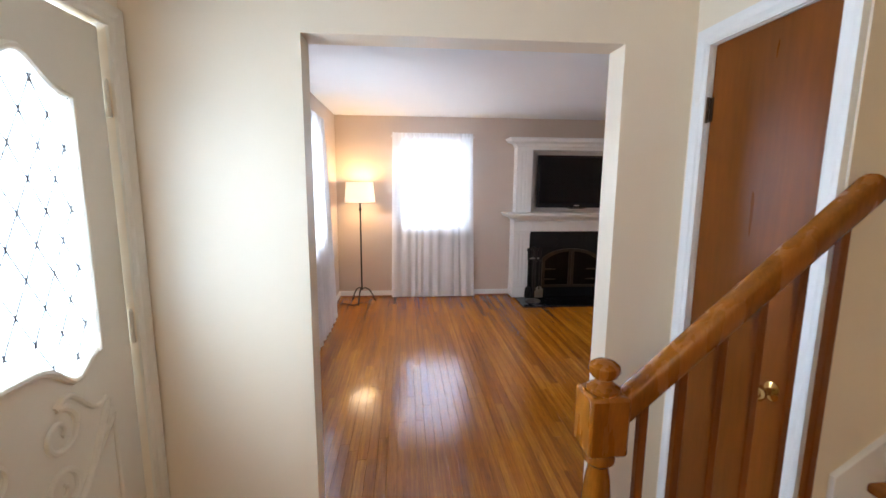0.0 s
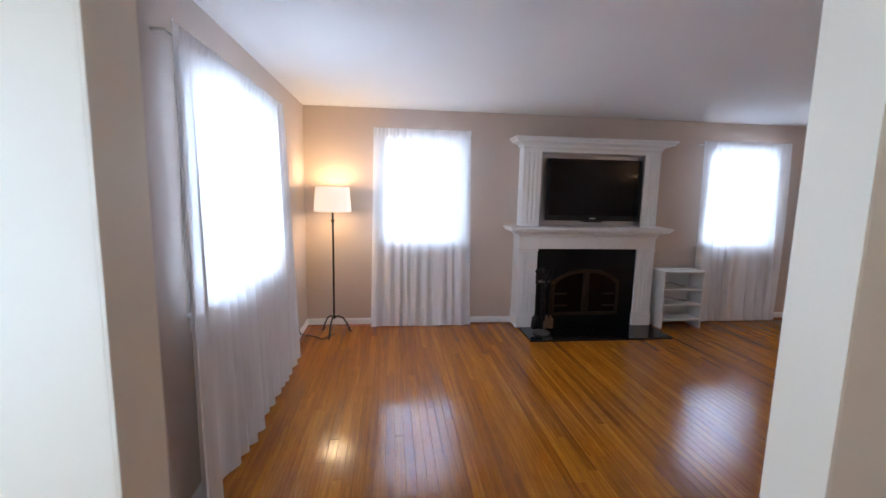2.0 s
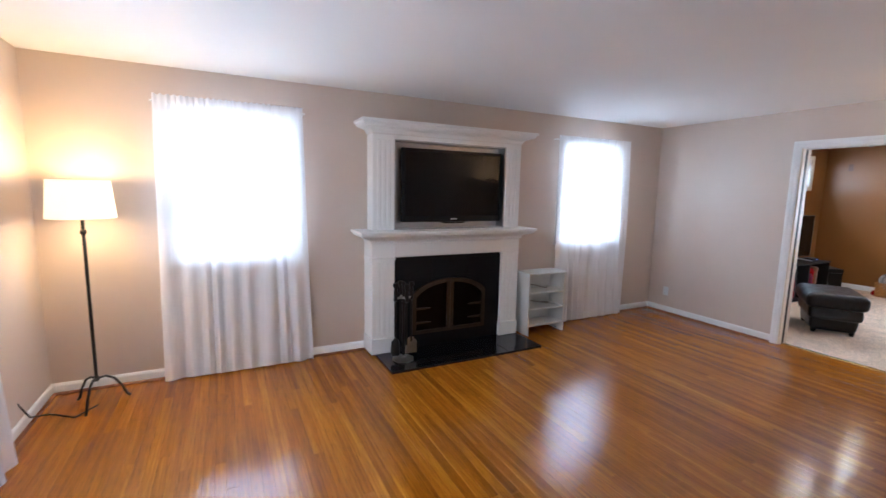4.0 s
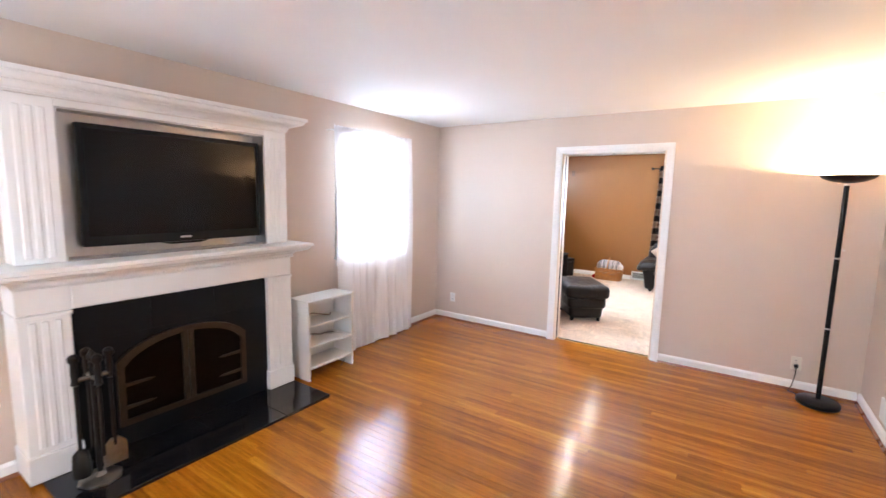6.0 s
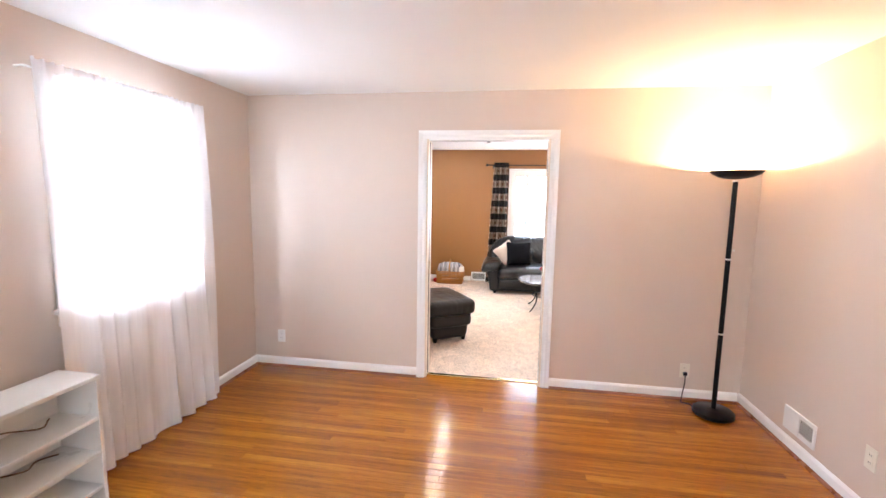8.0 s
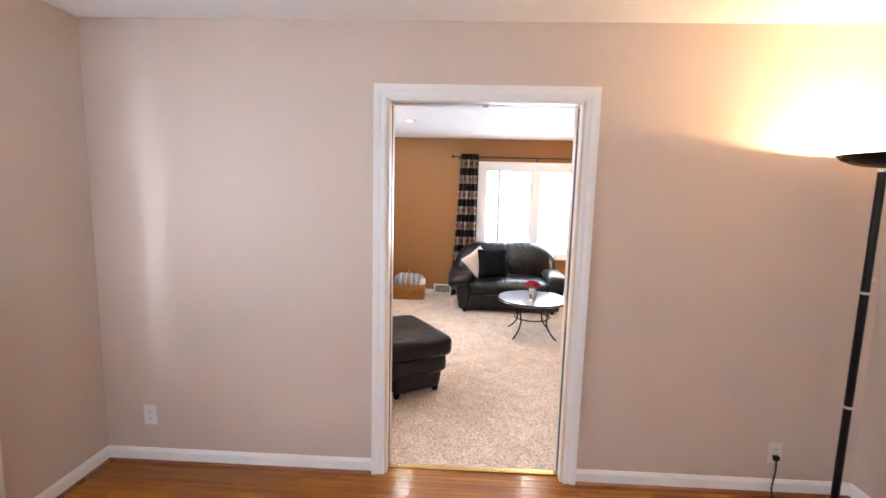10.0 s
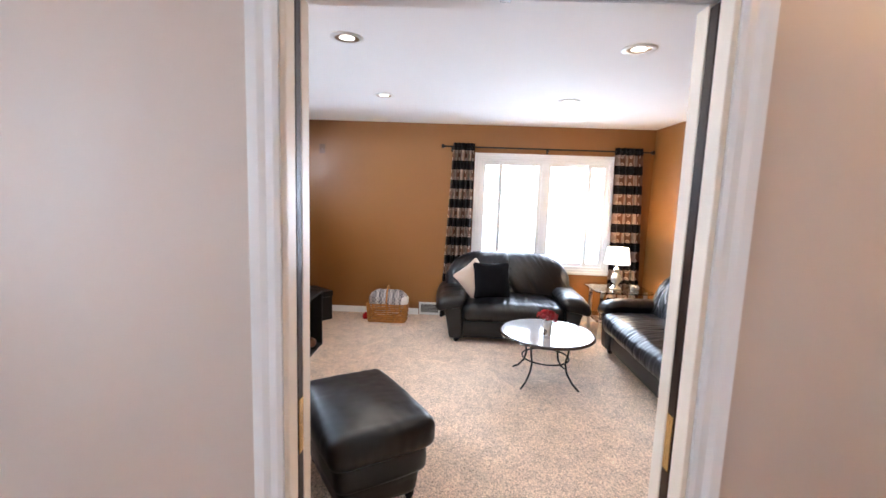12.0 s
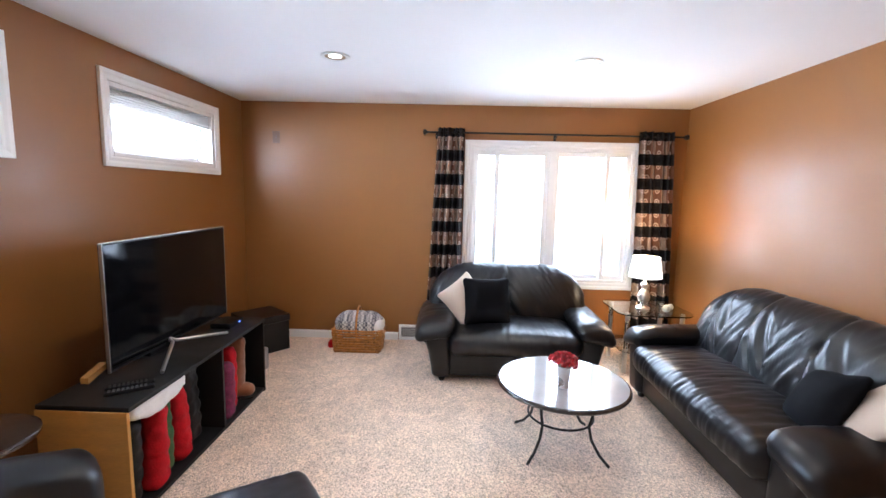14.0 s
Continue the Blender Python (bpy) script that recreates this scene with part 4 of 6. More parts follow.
def fire_tools():
    root = thing("fireplace_tools", "black iron fireplace tools hanging on a stand", "fire tools", (1.635, 5.215, 0.0212))
    bm = bmesh.new()
    lathe(bm, [(0.0, 0), (0.100, 0), (0.102, 0.010), (0.088, 0.018), (0.030, 0.026), (0.014, 0.045), (0.0, 0.05)], 8)
    part("base", bm, PEWTER, root, "worn grey metal base", True, pose(0, 0, 0, 0, 0, 45))
    bm = bmesh.new()
    tube(bm, [(0, 0, 0.03), (0, 0, 0.66)], 0.013)
    lathe(bm, [(0.009, 0.66), (0.020, 0.672), (0.022, 0.69), (0.014, 0.705), (0.006, 0.72), (0.0, 0.73)], 14)
    part("post", bm, IRON, root, "", True)
    bm = bmesh.new()
    tube(bm, [(-0.075, 0, 0.555), (-0.075, 0, 0.575), (0.075, 0, 0.575), (0.075, 0, 0.555)], 0.011)
    tube(bm, [(0, -0.075, 0.555), (0, -0.075, 0.575), (0, 0.075, 0.575), (0, 0.075, 0.555)], 0.011)
    part("hook_bar", bm, PEWTER, root, "worn metal cross bar")
    for k, (x, y, kind) in enumerate(((-0.075, 0, "brush"), (0.075, 0, "shovel"), (0, -0.075, "poker"), (0, 0.075, "tongs"))):
        bm = bmesh.new()
        tube(bm, [(x, y, 0.16), (x, y, 0.56)], 0.0095, 8)
        lathe(bm, [(0.009, 0.545), (0.021, 0.555), (0.015, 0.575), (0.018, 0.62), (0.015, 0.665), (0.025, 0.68), (0.025, 0.70), (0.012, 0.712), (0.0, 0.715)], 12, (x, y, 0))
        tool = part(kind, bm, IRON, root, "", True)
        bm = bmesh.new()
        if kind == "brush":
            lathe(bm, [(0.014, 0.20), (0.036, 0.175), (0.044, 0.07), (0.038, 0.055)], 14, (x, y, 0))
        elif kind == "shovel":
            prism(bm, [(x - 0.02, 0.20), (x - 0.055, 0.16), (x - 0.055, 0.05), (x + 0.055, 0.05), (x + 0.055, 0.16), (x + 0.02, 0.20)], "y", y - 0.006, y + 0.004)
        elif kind == "poker":
            tube(bm, [(x, y, 0.17), (x, y, 0.06)], 0.006, 8, 0.002)
            tube(bm, [(x, y, 0.12), (x + 0.025, y, 0.10)], 0.005, 8, 0.002)
        else:
            for s in (1, -1):
                tube(bm, [(x, y, 0.17), (x + s * 0.022, y, 0.12), (x + s * 0.008, y, 0.06)], 0.005, 8)
        part(kind + "_head", bm, PEWTER if kind in ("shovel", "poker") else IRON, tool, "", True)


fire_tools()


def bookcase():
    root = thing("bookcase", "low white open bookcase with three empty shelves", "bookcase", (3.115, 5.325, 0))
    w, d, h, t = 0.505, 0.245, 0.685, 0.018
    part("side_panel", boxbm(0, t, 0, d, 0, h - t, 0.0015), WHITEBOARD, root)
    part("side_panel", boxbm(w - t, w, 0, d, 0, h - t, 0.0015), WHITEBOARD, root)
    part("top", boxbm(-0.004, w + 0.004, -0.006, d, h - t, h, 0.002), WHITEBOARD, root)
    part("back_panel", boxbm(t, w - t, d - 0.006, d, 0.07, h - t), WHITEBOARD, root)
    for z in (0.095, 0.275, 0.455):
        part("shelf", boxbm(t, w - t, 0.004, d - 0.006, z, z + t, 0.0015), WHITEBOARD, root)
    part("rear_rail", boxbm(t, w - t, d - 0.018, d - 0.004, 0.02, 0.07), WHITEBOARD, root)


CORD = mat("brown_cord", (0.16, 0.09, 0.05), 0.5, var=0.1, bump=0)
bookcase()
for z, s in ((0.473, 1), (0.293, -1)):
    bm = bmesh.new()
    tube(bm, [(3.17 + 0.36 * f, 5.53 - 0.07 * math.sin(5 * f + s) ** 2, z + 0.006 + 0.06 * max(0, math.sin(3.6 * f)) * (1 - f)) for f in [k / 24 for k in range(25)]], 0.004, 6)
    tagged(part("cable", bm, CORD, None, "", True), "thin brown cable lying on a bookcase shelf", "cable", "bookcase cables")
bm = bmesh.new()
tube(bm, [(3.50 + 0.14 * f, 5.37 + 0.1 * f * f, 0.006 + 0.025 * math.sin(3.1 * f)) for f in [k / 12 for k in range(13)]], 0.004, 6)
tagged(part("cable", bm, BEZEL, None, "", True), "dark cable on the floor under the bookcase", "cable", "bookcase cables")


# ---- living room: lamps ----
def shade_cloth(name, color, strength):
    m = bpy.data.materials.new(name)
    m.use_nodes = True
    n, l = m.node_tree.nodes, m.node_tree.links
    b = n["Principled BSDF"]
    b.inputs["Base Color"].default_value = (0.85, 0.80, 0.70, 1)
    b.inputs["Roughness"].default_value = 0.9
    wv = n.new("ShaderNodeTexNoise")
    wv.inputs["Scale"].default_value = 90
    mr = n.new("ShaderNodeMapRange")
    mr.inputs["To Min"].default_value, mr.inputs["To Max"].default_value = strength * 0.85, strength * 1.15
    l.new(wv.outputs["Fac"], mr.inputs["Value"])
    b.inputs["Emission Color"].default_value = (*color, 1)
    l.new(mr.outputs[0], b.inputs["Emission Strength"])
    return m


WARMSHADE = shade_cloth("lit_linen_shade", (1.0, 0.78, 0.50), 0.95)
WHITESHADE = shade_cloth("lit_white_shade", (1.0, 0.95, 0.88), 0.9)


def drum(bm, r0, r1, z0, z1, t=0.004, seg=36):
    """An open lamp shade with thickness."""
    rings = []
    for r, z in ((r0, z0), (r1, z1), (r1 - t, z1), (r0 - t, z0)):
        rings.append([bm.verts.new((r * math.cos(2 * math.pi * k / seg), r * math.sin(2 * math.pi * k / seg), z)) for k in range(seg)])
    for a, b in zip(rings, rings[1:] + rings[:1]):
        for k in range(seg):
            bm.faces.new((a[k], a[(k + 1) % seg], b[(k + 1) % seg], b[k]))
    bmesh.ops.recalc_face_normals(bm, faces=bm.faces[:])
    return bm


def floor_lamp():
    x, y = -0.610, 5.36
    root = thing("floor_lamp", "dark bronze floor lamp with a lit cream drum shade", "lamp", (x, y, 0))
    bm = bmesh.new()
    tube(bm, [(0, 0, 0.17), (0, 0, 1.36)], 0.0105, 12)
    for z in (0.19, 1.22):
        lathe(bm, [(0.011, z - 0.02), (0.019, z - 0.008), (0.019, z + 0.008), (0.011, z + 0.02)], 14)
    part("pole", bm, IRON, root, "slim dark pole", True)
    for k in range(3):
        a = radians(-100 + 120 * k)
        bm = bmesh.new()
        tube(bm, [(r * math.cos(a), r * math.sin(a), z) for r, z in ((0.008, 0.19), (0.05, 0.195), (0.10, 0.165), (0.145, 0.09), (0.165, 0.03), (0.185, 0.007))], 0.0085, 8)
        part("leg", bm, IRON, root, "curved iron leg", True)
    part("shade", drum(bmesh.new(), 0.190, 0.168, 1.315, 1.565), WARMSHADE, root, "glowing cream drum shade", True)
    bm = bmesh.new()
    lathe(bm, [(0.012, 1.36), (0.018, 1.38), (0.030, 1.44), (0.028, 1.47), (0.0, 1.50)], 16)
    part("light_bulb", bm, glow("lamp_bulb", (1.0, 0.75, 0.45), 4.0), root, "", True)
    bulb("floor_lamp_light", (x, y, 1.54), 16, 0.05, (1.0, 0.64, 0.28))
    bulb("floor_lamp_light", (x, y, 1.36), 5, 0.07)


floor_lamp()
bm = bmesh.new()
tube(bm, [(-0.60, 5.30, 0.02), (-0.70, 5.18, 0.008), (-0.80, 5.22, 0.03), (-0.86, 5.30, 0.008), (-0.92, 5.18, 0.06), (-0.95, 5.10, 0.20)], 0.005, 6)
tagged(part("lamp_cord", bm, BEZEL, None, "", True), "coiled black lamp cord beside the floor lamp", "cord")


def torchiere():
    x, y = 5.215, 1.815
    root = thing("torchiere_lamp", "tall black torchiere lamp lit upwards in the corner", "lamp", (x, y, 0))
    bm = bmesh.new()
    lathe(bm, [(0.0, 0.0), (0.130, 0.0), (0.138, 0.008), (0.138, 0.030), (0.128, 0.040), (0.05, 0.045), (0.018, 0.052), (0.0, 0.055)], 40)
    part("base", bm, BEZEL, root, "heavy round black base", True)
    bm = bmesh.new()
    tube(bm, [(0, 0, 0.045), (0, 0, 1.725)], 0.0165, 16)
    part("pole", bm, BEZEL, root, "", True)
    for z in (0.62, 1.17, 1.722):
        bm = bmesh.new()
        tube(bm, [(0, 0, z - 0.006), (0, 0, z + 0.006)], 0.0185, 16)
        part("collar", bm, CHROME, root, "thin chrome collar", True)
    bm = bmesh.new()
    tube(bm, [(0, 0, 1.235), (0.0, -0.03, 1.235)], 0.005, 8)
    lathe(bm, [(0.0, 1.225), (0.007, 1.228), (0.007, 1.242), (0.0, 1.245)], 10, (0, -0.032, 0))
    part("dimmer_knob", bm, CHROME, root, "", True)
    bm = bmesh.new()
    lathe(bm, [(0.018, 1.735), (0.05, 1.738), (0.10, 1.748), (0.145, 1.768), (0.165, 1.790), (0.161, 1.790), (0.14, 1.772), (0.10, 1.756), (0.03, 1.745)], 40)
    part("bowl", bm, BEZEL, root, "shallow black metal bowl", True)
    bm = bmesh.new()
    tube(bm, [(-0.055, 0, 1.752), (0.055, 0, 1.752)], 0.004, 10)
    for e in (-0.06, 0.06):
        tube(bm, [(e, 0, 1.746), (e, 0, 1.757)], 0.006, 8)
    part("light_bulb", bm, glow("halogen_bulb", (1.0, 0.8, 0.5), 12.0), root)
    bulb("torchiere_light", (x, y, 1.764), 39, 0.014, (1.0, 0.68, 0.36))


torchiere()
bm = bmesh.new()
tube(bm, [(5.20, 1.90, 0.03), (5.30, 1.96, 0.03), (5.36, 1.99, 0.012), (5.42, 1.96, 0.05), (5.425, 1.945, 0.15), (5.432, 1.945, 0.215)], 0.004, 6)
tagged(part("lamp_cord", bm, BEZEL, None, "", True), "black cord from the torchiere to the outlet", "cord")


# ---- wall plates and vents ----
def plate(name, label, axis, at, out, u, z, w, h, material, kind):
    root = thing(name, label, "outlet" if kind == "outlet" else ("switch" if kind == "switch" else "wall plate"))
    def bx(d0, d1, a, b, c, d, bev=0.0):
        lo, hi = sorted((at + out * d0, at + out * d1))
        return boxbm(*((lo, hi, a, b) if axis == "x" else (a, b, lo, hi)), c, d, bevel=bev)
    part("cover", bx(0, 0.005, u - w / 2, u + w / 2, z - h / 2, z + h / 2, 0.0015), material, root)
    if kind == "outlet":
        for s in (-1, 1):
            part("socket", bx(0.004, 0.0065, u - 0.016, u + 0.016, z + s * 0.021 - 0.014, z + s * 0.021 + 0.014, 0.001), material, root)
            for q in (-1, 1):
                # dark raised marks stand in for the shade inside the slots
                part("slot", bx(0.006, 0.007, u + q * 0.006 - 0.0012, u + q * 0.006 + 0.0012, z + s * 0.021 - 0.005, z + s * 0.021 + 0.006), DARK, root)
    elif kind == "switch":
        part("toggle", bx(0.004, 0.016, u - 0.005, u + 0.005, z - 0.006, z + 0.012), material, root)


PLATEBROWN = mat("brown_plate", (0.17, 0.075, 0.025), 0.4, var=0.05, bump=0)
plate("wall_outlet", "almond duplex outlet low on the wall with a plug", "x", EX, -1, 1.946, 0.235, 0.072, 0.116, PLASTIC, "outlet")
plate("wall_outlet", "white duplex outlet low on the beige wall", "x", EX, -1, 5.40, 0.285, 0.072, 0.116, WHITEPL, "outlet")
plate("wall_outlet", "almond duplex outlet beside the floor register", "y", SY - 0.02, 1, 4.21, 0.315, 0.072, 0.116, PLASTIC, "outlet")
plate("blank_plate", "almond blank plate low on the beige wall", "y", SY - 0.02, 1, 4.04, 0.30, 0.072, 0.116, PLASTIC, "blank")
plate("light_switch", "brown painted switch plate high on the wall", "x", FX1, -1, 5.34, 2.085, 0.072, 0.116, PLATEBROWN, "switch")
plate("blank_plate", "brown painted blank plate high on the wall", "y", FS, 1, 7.92, 2.085, 0.085, 0.120, CARAMEL, "blank")
plug = tagged(part("plug", boxbm(5.420, 5.4435, 1.932, 1.960, 0.200, 0.228, 0.004), BEZEL), "black plug in the almond outlet", "plug")


GRILLE = mat("painted_grille", (0.42, 0.41, 0.39), 0.45, var=0.05, bump=0)


def register(name, label, axis, at, out, u0, u1, z0, z1, full=True):
    root = thing(name, label, "vent")
    def bx(d0, d1, a, b, c, d, bev=0.0):
        lo, hi = sorted((at + out * d0, at + out * d1))
        return boxbm(*((lo, hi, a, b) if axis == "x" else (a, b, lo, hi)), c, d, bevel=bev)
    g0, g1 = (u0 + 0.025, u1 - 0.025) if full else (u0 + 0.02, u0 + (u1 - u0) * 0.48)
    h0, h1 = z0 + 0.03, z1 - 0.025
    # dark sheet on the wall stands in for the shaded duct
    part("grille_shade", bx(0.001, 0.004, g0, g1, h0, h1), DARK, root)
    for a, b, c, d in ((u0, g0, z0, z1), (g1, u1, z0, z1), (g0, g1, z0, h0), (g0, g1, h1, z1)):
        part("frame", bx(0, 0.012, a, b, c, d, 0.002), WHITEPL, root)
    nz = 6
    for k in range(nz):
        z = h0 + (h1 - h0) * (k + 0.5) / nz
        part("slat", bx(0.003, 0.010, g0, g1, z - 0.0028, z + 0.0028), GRILLE, root)
    nu = max(4, int((g1 - g0) / 0.021))
    for k in range(1, nu):
        u = g0 + (g1 - g0) * k / nu
        part("bar", bx(0.003, 0.009, u - 0.0022, u + 0.0022, h0, h1), GRILLE, root)


register("wall_register", "white metal wall register low on the beige wall", "y", SY - 0.02, 1, 4.59, 4.885, 0.125, 0.275, False)
register("wall_register", "white metal floor level register behind the loveseat", "x", FX1, -1, 3.797, 4.073, 0.008, 0.172)


# ---- family room: seating ----
def stretch_wrinkle(bm, amp, fx, fy, fz, seed, keep=None):
    """Drapes and creases in leather: ridged noise, stretched along the pull."""
    bm.normal_update()
    for v in bm.verts:
        p = Vector((v.co.x * fx + seed, v.co.y * fy - seed, v.co.z * fz + 0.37 * seed))
        r = 1 - 2 * abs(noise.noise(p))
        k = 1.0 if keep is None else keep(v.co)
        v.co += v.normal * amp * k * (0.7 * r + 0.5 * noise.noise(p * 2.1))


def crease(bm, amp, seams, seed):
    """Slanting creases that fan out from the seams of a back cushion."""
    bm.normal_update()
    for v in bm.verts:
        x = v.co.x
        s = min(seams, key=lambda q: abs(q - x))
        side = 1 if x > s else -1
        t = (x - s) * 17 + side * v.co.z * 10
        p = Vector((t + seed, v.co.z * 1.6 - seed, side * 3.1))
        r = 1 - 2 * abs(noise.noise(p))
        fall = math.exp(-((x - s) / 0.42) ** 2) * math.sin(math.pi * min(1, max(0, v.co.z / 0.62)))
        v.co += v.normal * amp * (r * (0.35 + fall) + 0.4 * noise.noise(p * 2.2) * fall)


def couch(name, label, at, turn, w, d, seams):
    """A padded leather seat: front at y 0, back towards +y, centred in x."""
    root = thing(name, label, "sofa", at, turn)
    aw = 0.27
    iw = w - 2 * aw
    # base rail with a curved front
    part("base", soft(iw + 0.10, d - 0.12, 0.24, 0.03, (24, 8, 5)), LEATHER, root, "", True, pose(0, d / 2 + 0.01, 0.045))
    # seat cushion with a rolled front edge
    def seat_shape(x, y, z):
        return (x, y, z - 0.045 * max(0, -y / d) ** 2 + 0.012 * math.cos(2 * x / iw * math.pi * 0.5) * 1.0)
    bm = soft(iw + 0.03, d - 0.20, 0.19, 0.075, (max(80, int(iw * 84)), 34, 8), 0.035, 0, shape=seat_shape)
    stretch_wrinkle(bm, 0.0070, 19, 3.2, 3, 2.0 + w)
    stretch_wrinkle(bm, 0.0040, 34, 7, 3, 5.0 + w)
    part("seat_cushion", bm, LEATHER, root, "creased black leather seat", True, pose(0, (d - 0.20) / 2 - 0.035, 0.265))
    # arched back with seams
    bw = w - 0.13
    def back_shape(x, y, z):
        u = abs(2 * x / bw)
        f = 1 - 0.33 * max(0, (u - 0.45) / 0.55) ** 2.2
        y2 = y * (1 - 0.25 * z / 0.6) + 0.16 * z / 0.6
        z2 = z * f
        for s in seams:
            g = math.exp(-((x - s) / 0.022) ** 2)
            y2 += 0.018 * g * (1 if y < 0 else -0.3)
            z2 -= 0.010 * g * (z > 0.4)
        return (x, y2 - 0.05 * (1 - u * u) * (z / 0.6) * (1 - z / 0.6) * 4 * (y < 0), z2)
    bm = soft(bw, 0.27, 0.60, 0.11, (max(80, int(bw * 72)), 8, 48), 0.02, 0, shape=back_shape)
    crease(bm, 0.019 if w < 1.7 else 0.013, seams, 9.1 + w)
    stretch_wrinkle(bm, 0.0026, 30, 4, 10, 4.0 + w)
    part("backrest", bm, LEATHER, root, "arched creased leather backrest", True, pose(0, d - 0.30, 0.335))
    for s in (-1, 1):
        # arm body
        def arm_shape(x, y, z, s=s):
            k = 0.64 + 0.36 * min(1, max(0, z / 0.42)) ** 1.6
            return (-s * (aw - 0.03) / 2 + (x + s * (aw - 0.03) / 2) * k, y, z)
        bm = soft(aw - 0.03, d - 0.06, 0.43, 0.045, (12, 24, 14), 0.008, 0, shape=arm_shape)
        stretch_wrinkle(bm, 0.003, 6, 3, 6, s + w)
        arm = part("armrest", bm, LEATHER, root, "", True, pose(s * (w / 2 - aw / 2 - 0.005), d / 2 + 0.0, 0.045))
        # rolled pad that laps over the front and the outside
        def pad_shape(x, y, z, s=s):
            f = max(0, (-y - 0.18) / 0.25)
            k = (s * x / (aw / 2) + 1) / 2
            return (x + s * 0.012 * (z < 0.07), y, z - 0.060 * f ** 2 - 0.055 * k * k * (0.4 + 0.6 * min(1, max(0, 0.5 - y / d))))
        bm = soft(aw + 0.03, d - 0.13, 0.135, 0.056, (18, 30, 8), 0.012, 0, shape=pad_shape)
        stretch_wrinkle(bm, 0.006, 4, 13, 4, 5 * s + w)
        part("arm_pad", bm, LEATHER, arm, "stuffed leather arm pad", True, pose(s * (w / 2 - aw / 2 + 0.006), d / 2 - 0.058, 0.432))
    for sx in (-1, 1):
        for yy in (0.10, d - 0.12):
            bm = bmesh.new()
            lathe(bm, [(0.022, 0), (0.028, 0.02), (0.030, 0.05)], 12, (sx * (w / 2 - 0.19), yy, 0))
            part("foot", bm, BEZEL, root, "", True)
    return root


love = couch("loveseat", "black leather loveseat with padded arms under the window", (8.885, 2.995, 0.004), -90, 1.57, 0.90, (0.0,))
love.scale = (1, 1, 0.945)
couch("sofa", "long black leather sofa along the caramel wall", (8.055, 2.10, 0.004), 180, 1.88, 0.86, (-0.62, -0.225, 0.285, 0.68))


def cushion(label, at, rx, ry, rz, w, h, t, material, seed, spin=0):
    root = thing("cushion", label, "cushion")
    def sh(x, y, z):
        u, v = 2 * x / w, 2 * y / h
        k = (1 - min(1, abs(u)) ** 4) * (1 - min(1, abs(v)) ** 4)
        pin = 1 - 0.07 * (u * u * (1 - v * v) * 0 + (1 - u * u) * v * v + (1 - v * v) * u * u)
        return (x * pin, y * pin, (z - t / 2) * (0.12 + 0.88 * k))
    bm = soft(w, h, t, 0.02, (22, 22, 4), 0.0, 0, shape=sh)
    stretch_wrinkle(bm, 0.006, 5, 5, 5, seed)
    part("cover", bm, material, root, "", True)
    root.matrix_world = pose(*at, rx, ry, rz) @ pose(0, 0, 0, 0, 0, spin)
    return root


BLACKCLOTH = mat("black_velvet", (0.0045, 0.0045, 0.006), 0.9, var=0.3, bump=0.3, bscale=300, sheen=0.0, spec=0.1)
BEIGECLOTH = mat("cream_cushion_cloth", (0.47, 0.37, 0.29), 0.85, var=0.08, bump=0.35, bscale=220, sheen=0.2)
cushion("cream cushion leaning in the loveseat corner", (9.25, 3.40, 0.635), 0, -62, 22, 0.38, 0.38, 0.13, BEIGECLOTH, 1, 33)
cushion("black square cushion standing on the loveseat", (9.17, 3.22, 0.645), 0, -68, 6, 0.40, 0.40, 0.15, BLACKCLOTH, 2)
cushion("black cushion slumped on the sofa seat", (7.56, 1.70, 0.590), 58, 0, 160, 0.38, 0.36, 0.15, BLACKCLOTH, 3, 18)
cushion("cream cushion behind the black one on the sofa", (7.375, 1.60, 0.640), 50, 0, 150, 0.42, 0.38, 0.12, BEIGECLOTH, 4, -28)


def ottoman():
    root = thing("ottoman", "black leather ottoman with an overstuffed top", "ottoman", (6.655, 4.125, 0.004), 33)
    def wob(x, y, z):
        k = 1.07 - 0.13 / (1 + math.exp((z - 0.135) * 90)) - 0.045 * math.exp(-((z - 0.135) / 0.012) ** 2) + 0.02 * math.sin(math.pi * min(1, z / 0.3))
        return (x * k, y * k, z)
    bm = soft(0.625, 0.435, 0.30, 0.04, (22, 18, 26), 0.01, 0, shape=wob)
    stretch_wrinkle(bm, 0.004, 5, 5, 9, 3)
    part("base", bm, LEATHER, root, "", True, pose(0, 0, 0.035))
    bm = soft(0.735, 0.535, 0.160, 0.052, (44, 36, 12), 0.022, 0)
    stretch_wrinkle(bm, 0.0040, 5, 15, 4, 8)
    stretch_wrinkle(bm, 0.0022, 24, 9, 6, 3)
    part("top_cushion", bm, LEATHER, root, "plump creased leather top", True, pose(0, 0, 0.305))
    for sx in (-1, 1):
        for sy in (-1, 1):
            bm = bmesh.new()
            lathe(bm, [(0.018, 0), (0.026, 0.02), (0.026, 0.045)], 12, (sx * 0.26, sy * 0.17, 0))
            part("foot", bm, BEZEL, root, "", True)


ottoman()


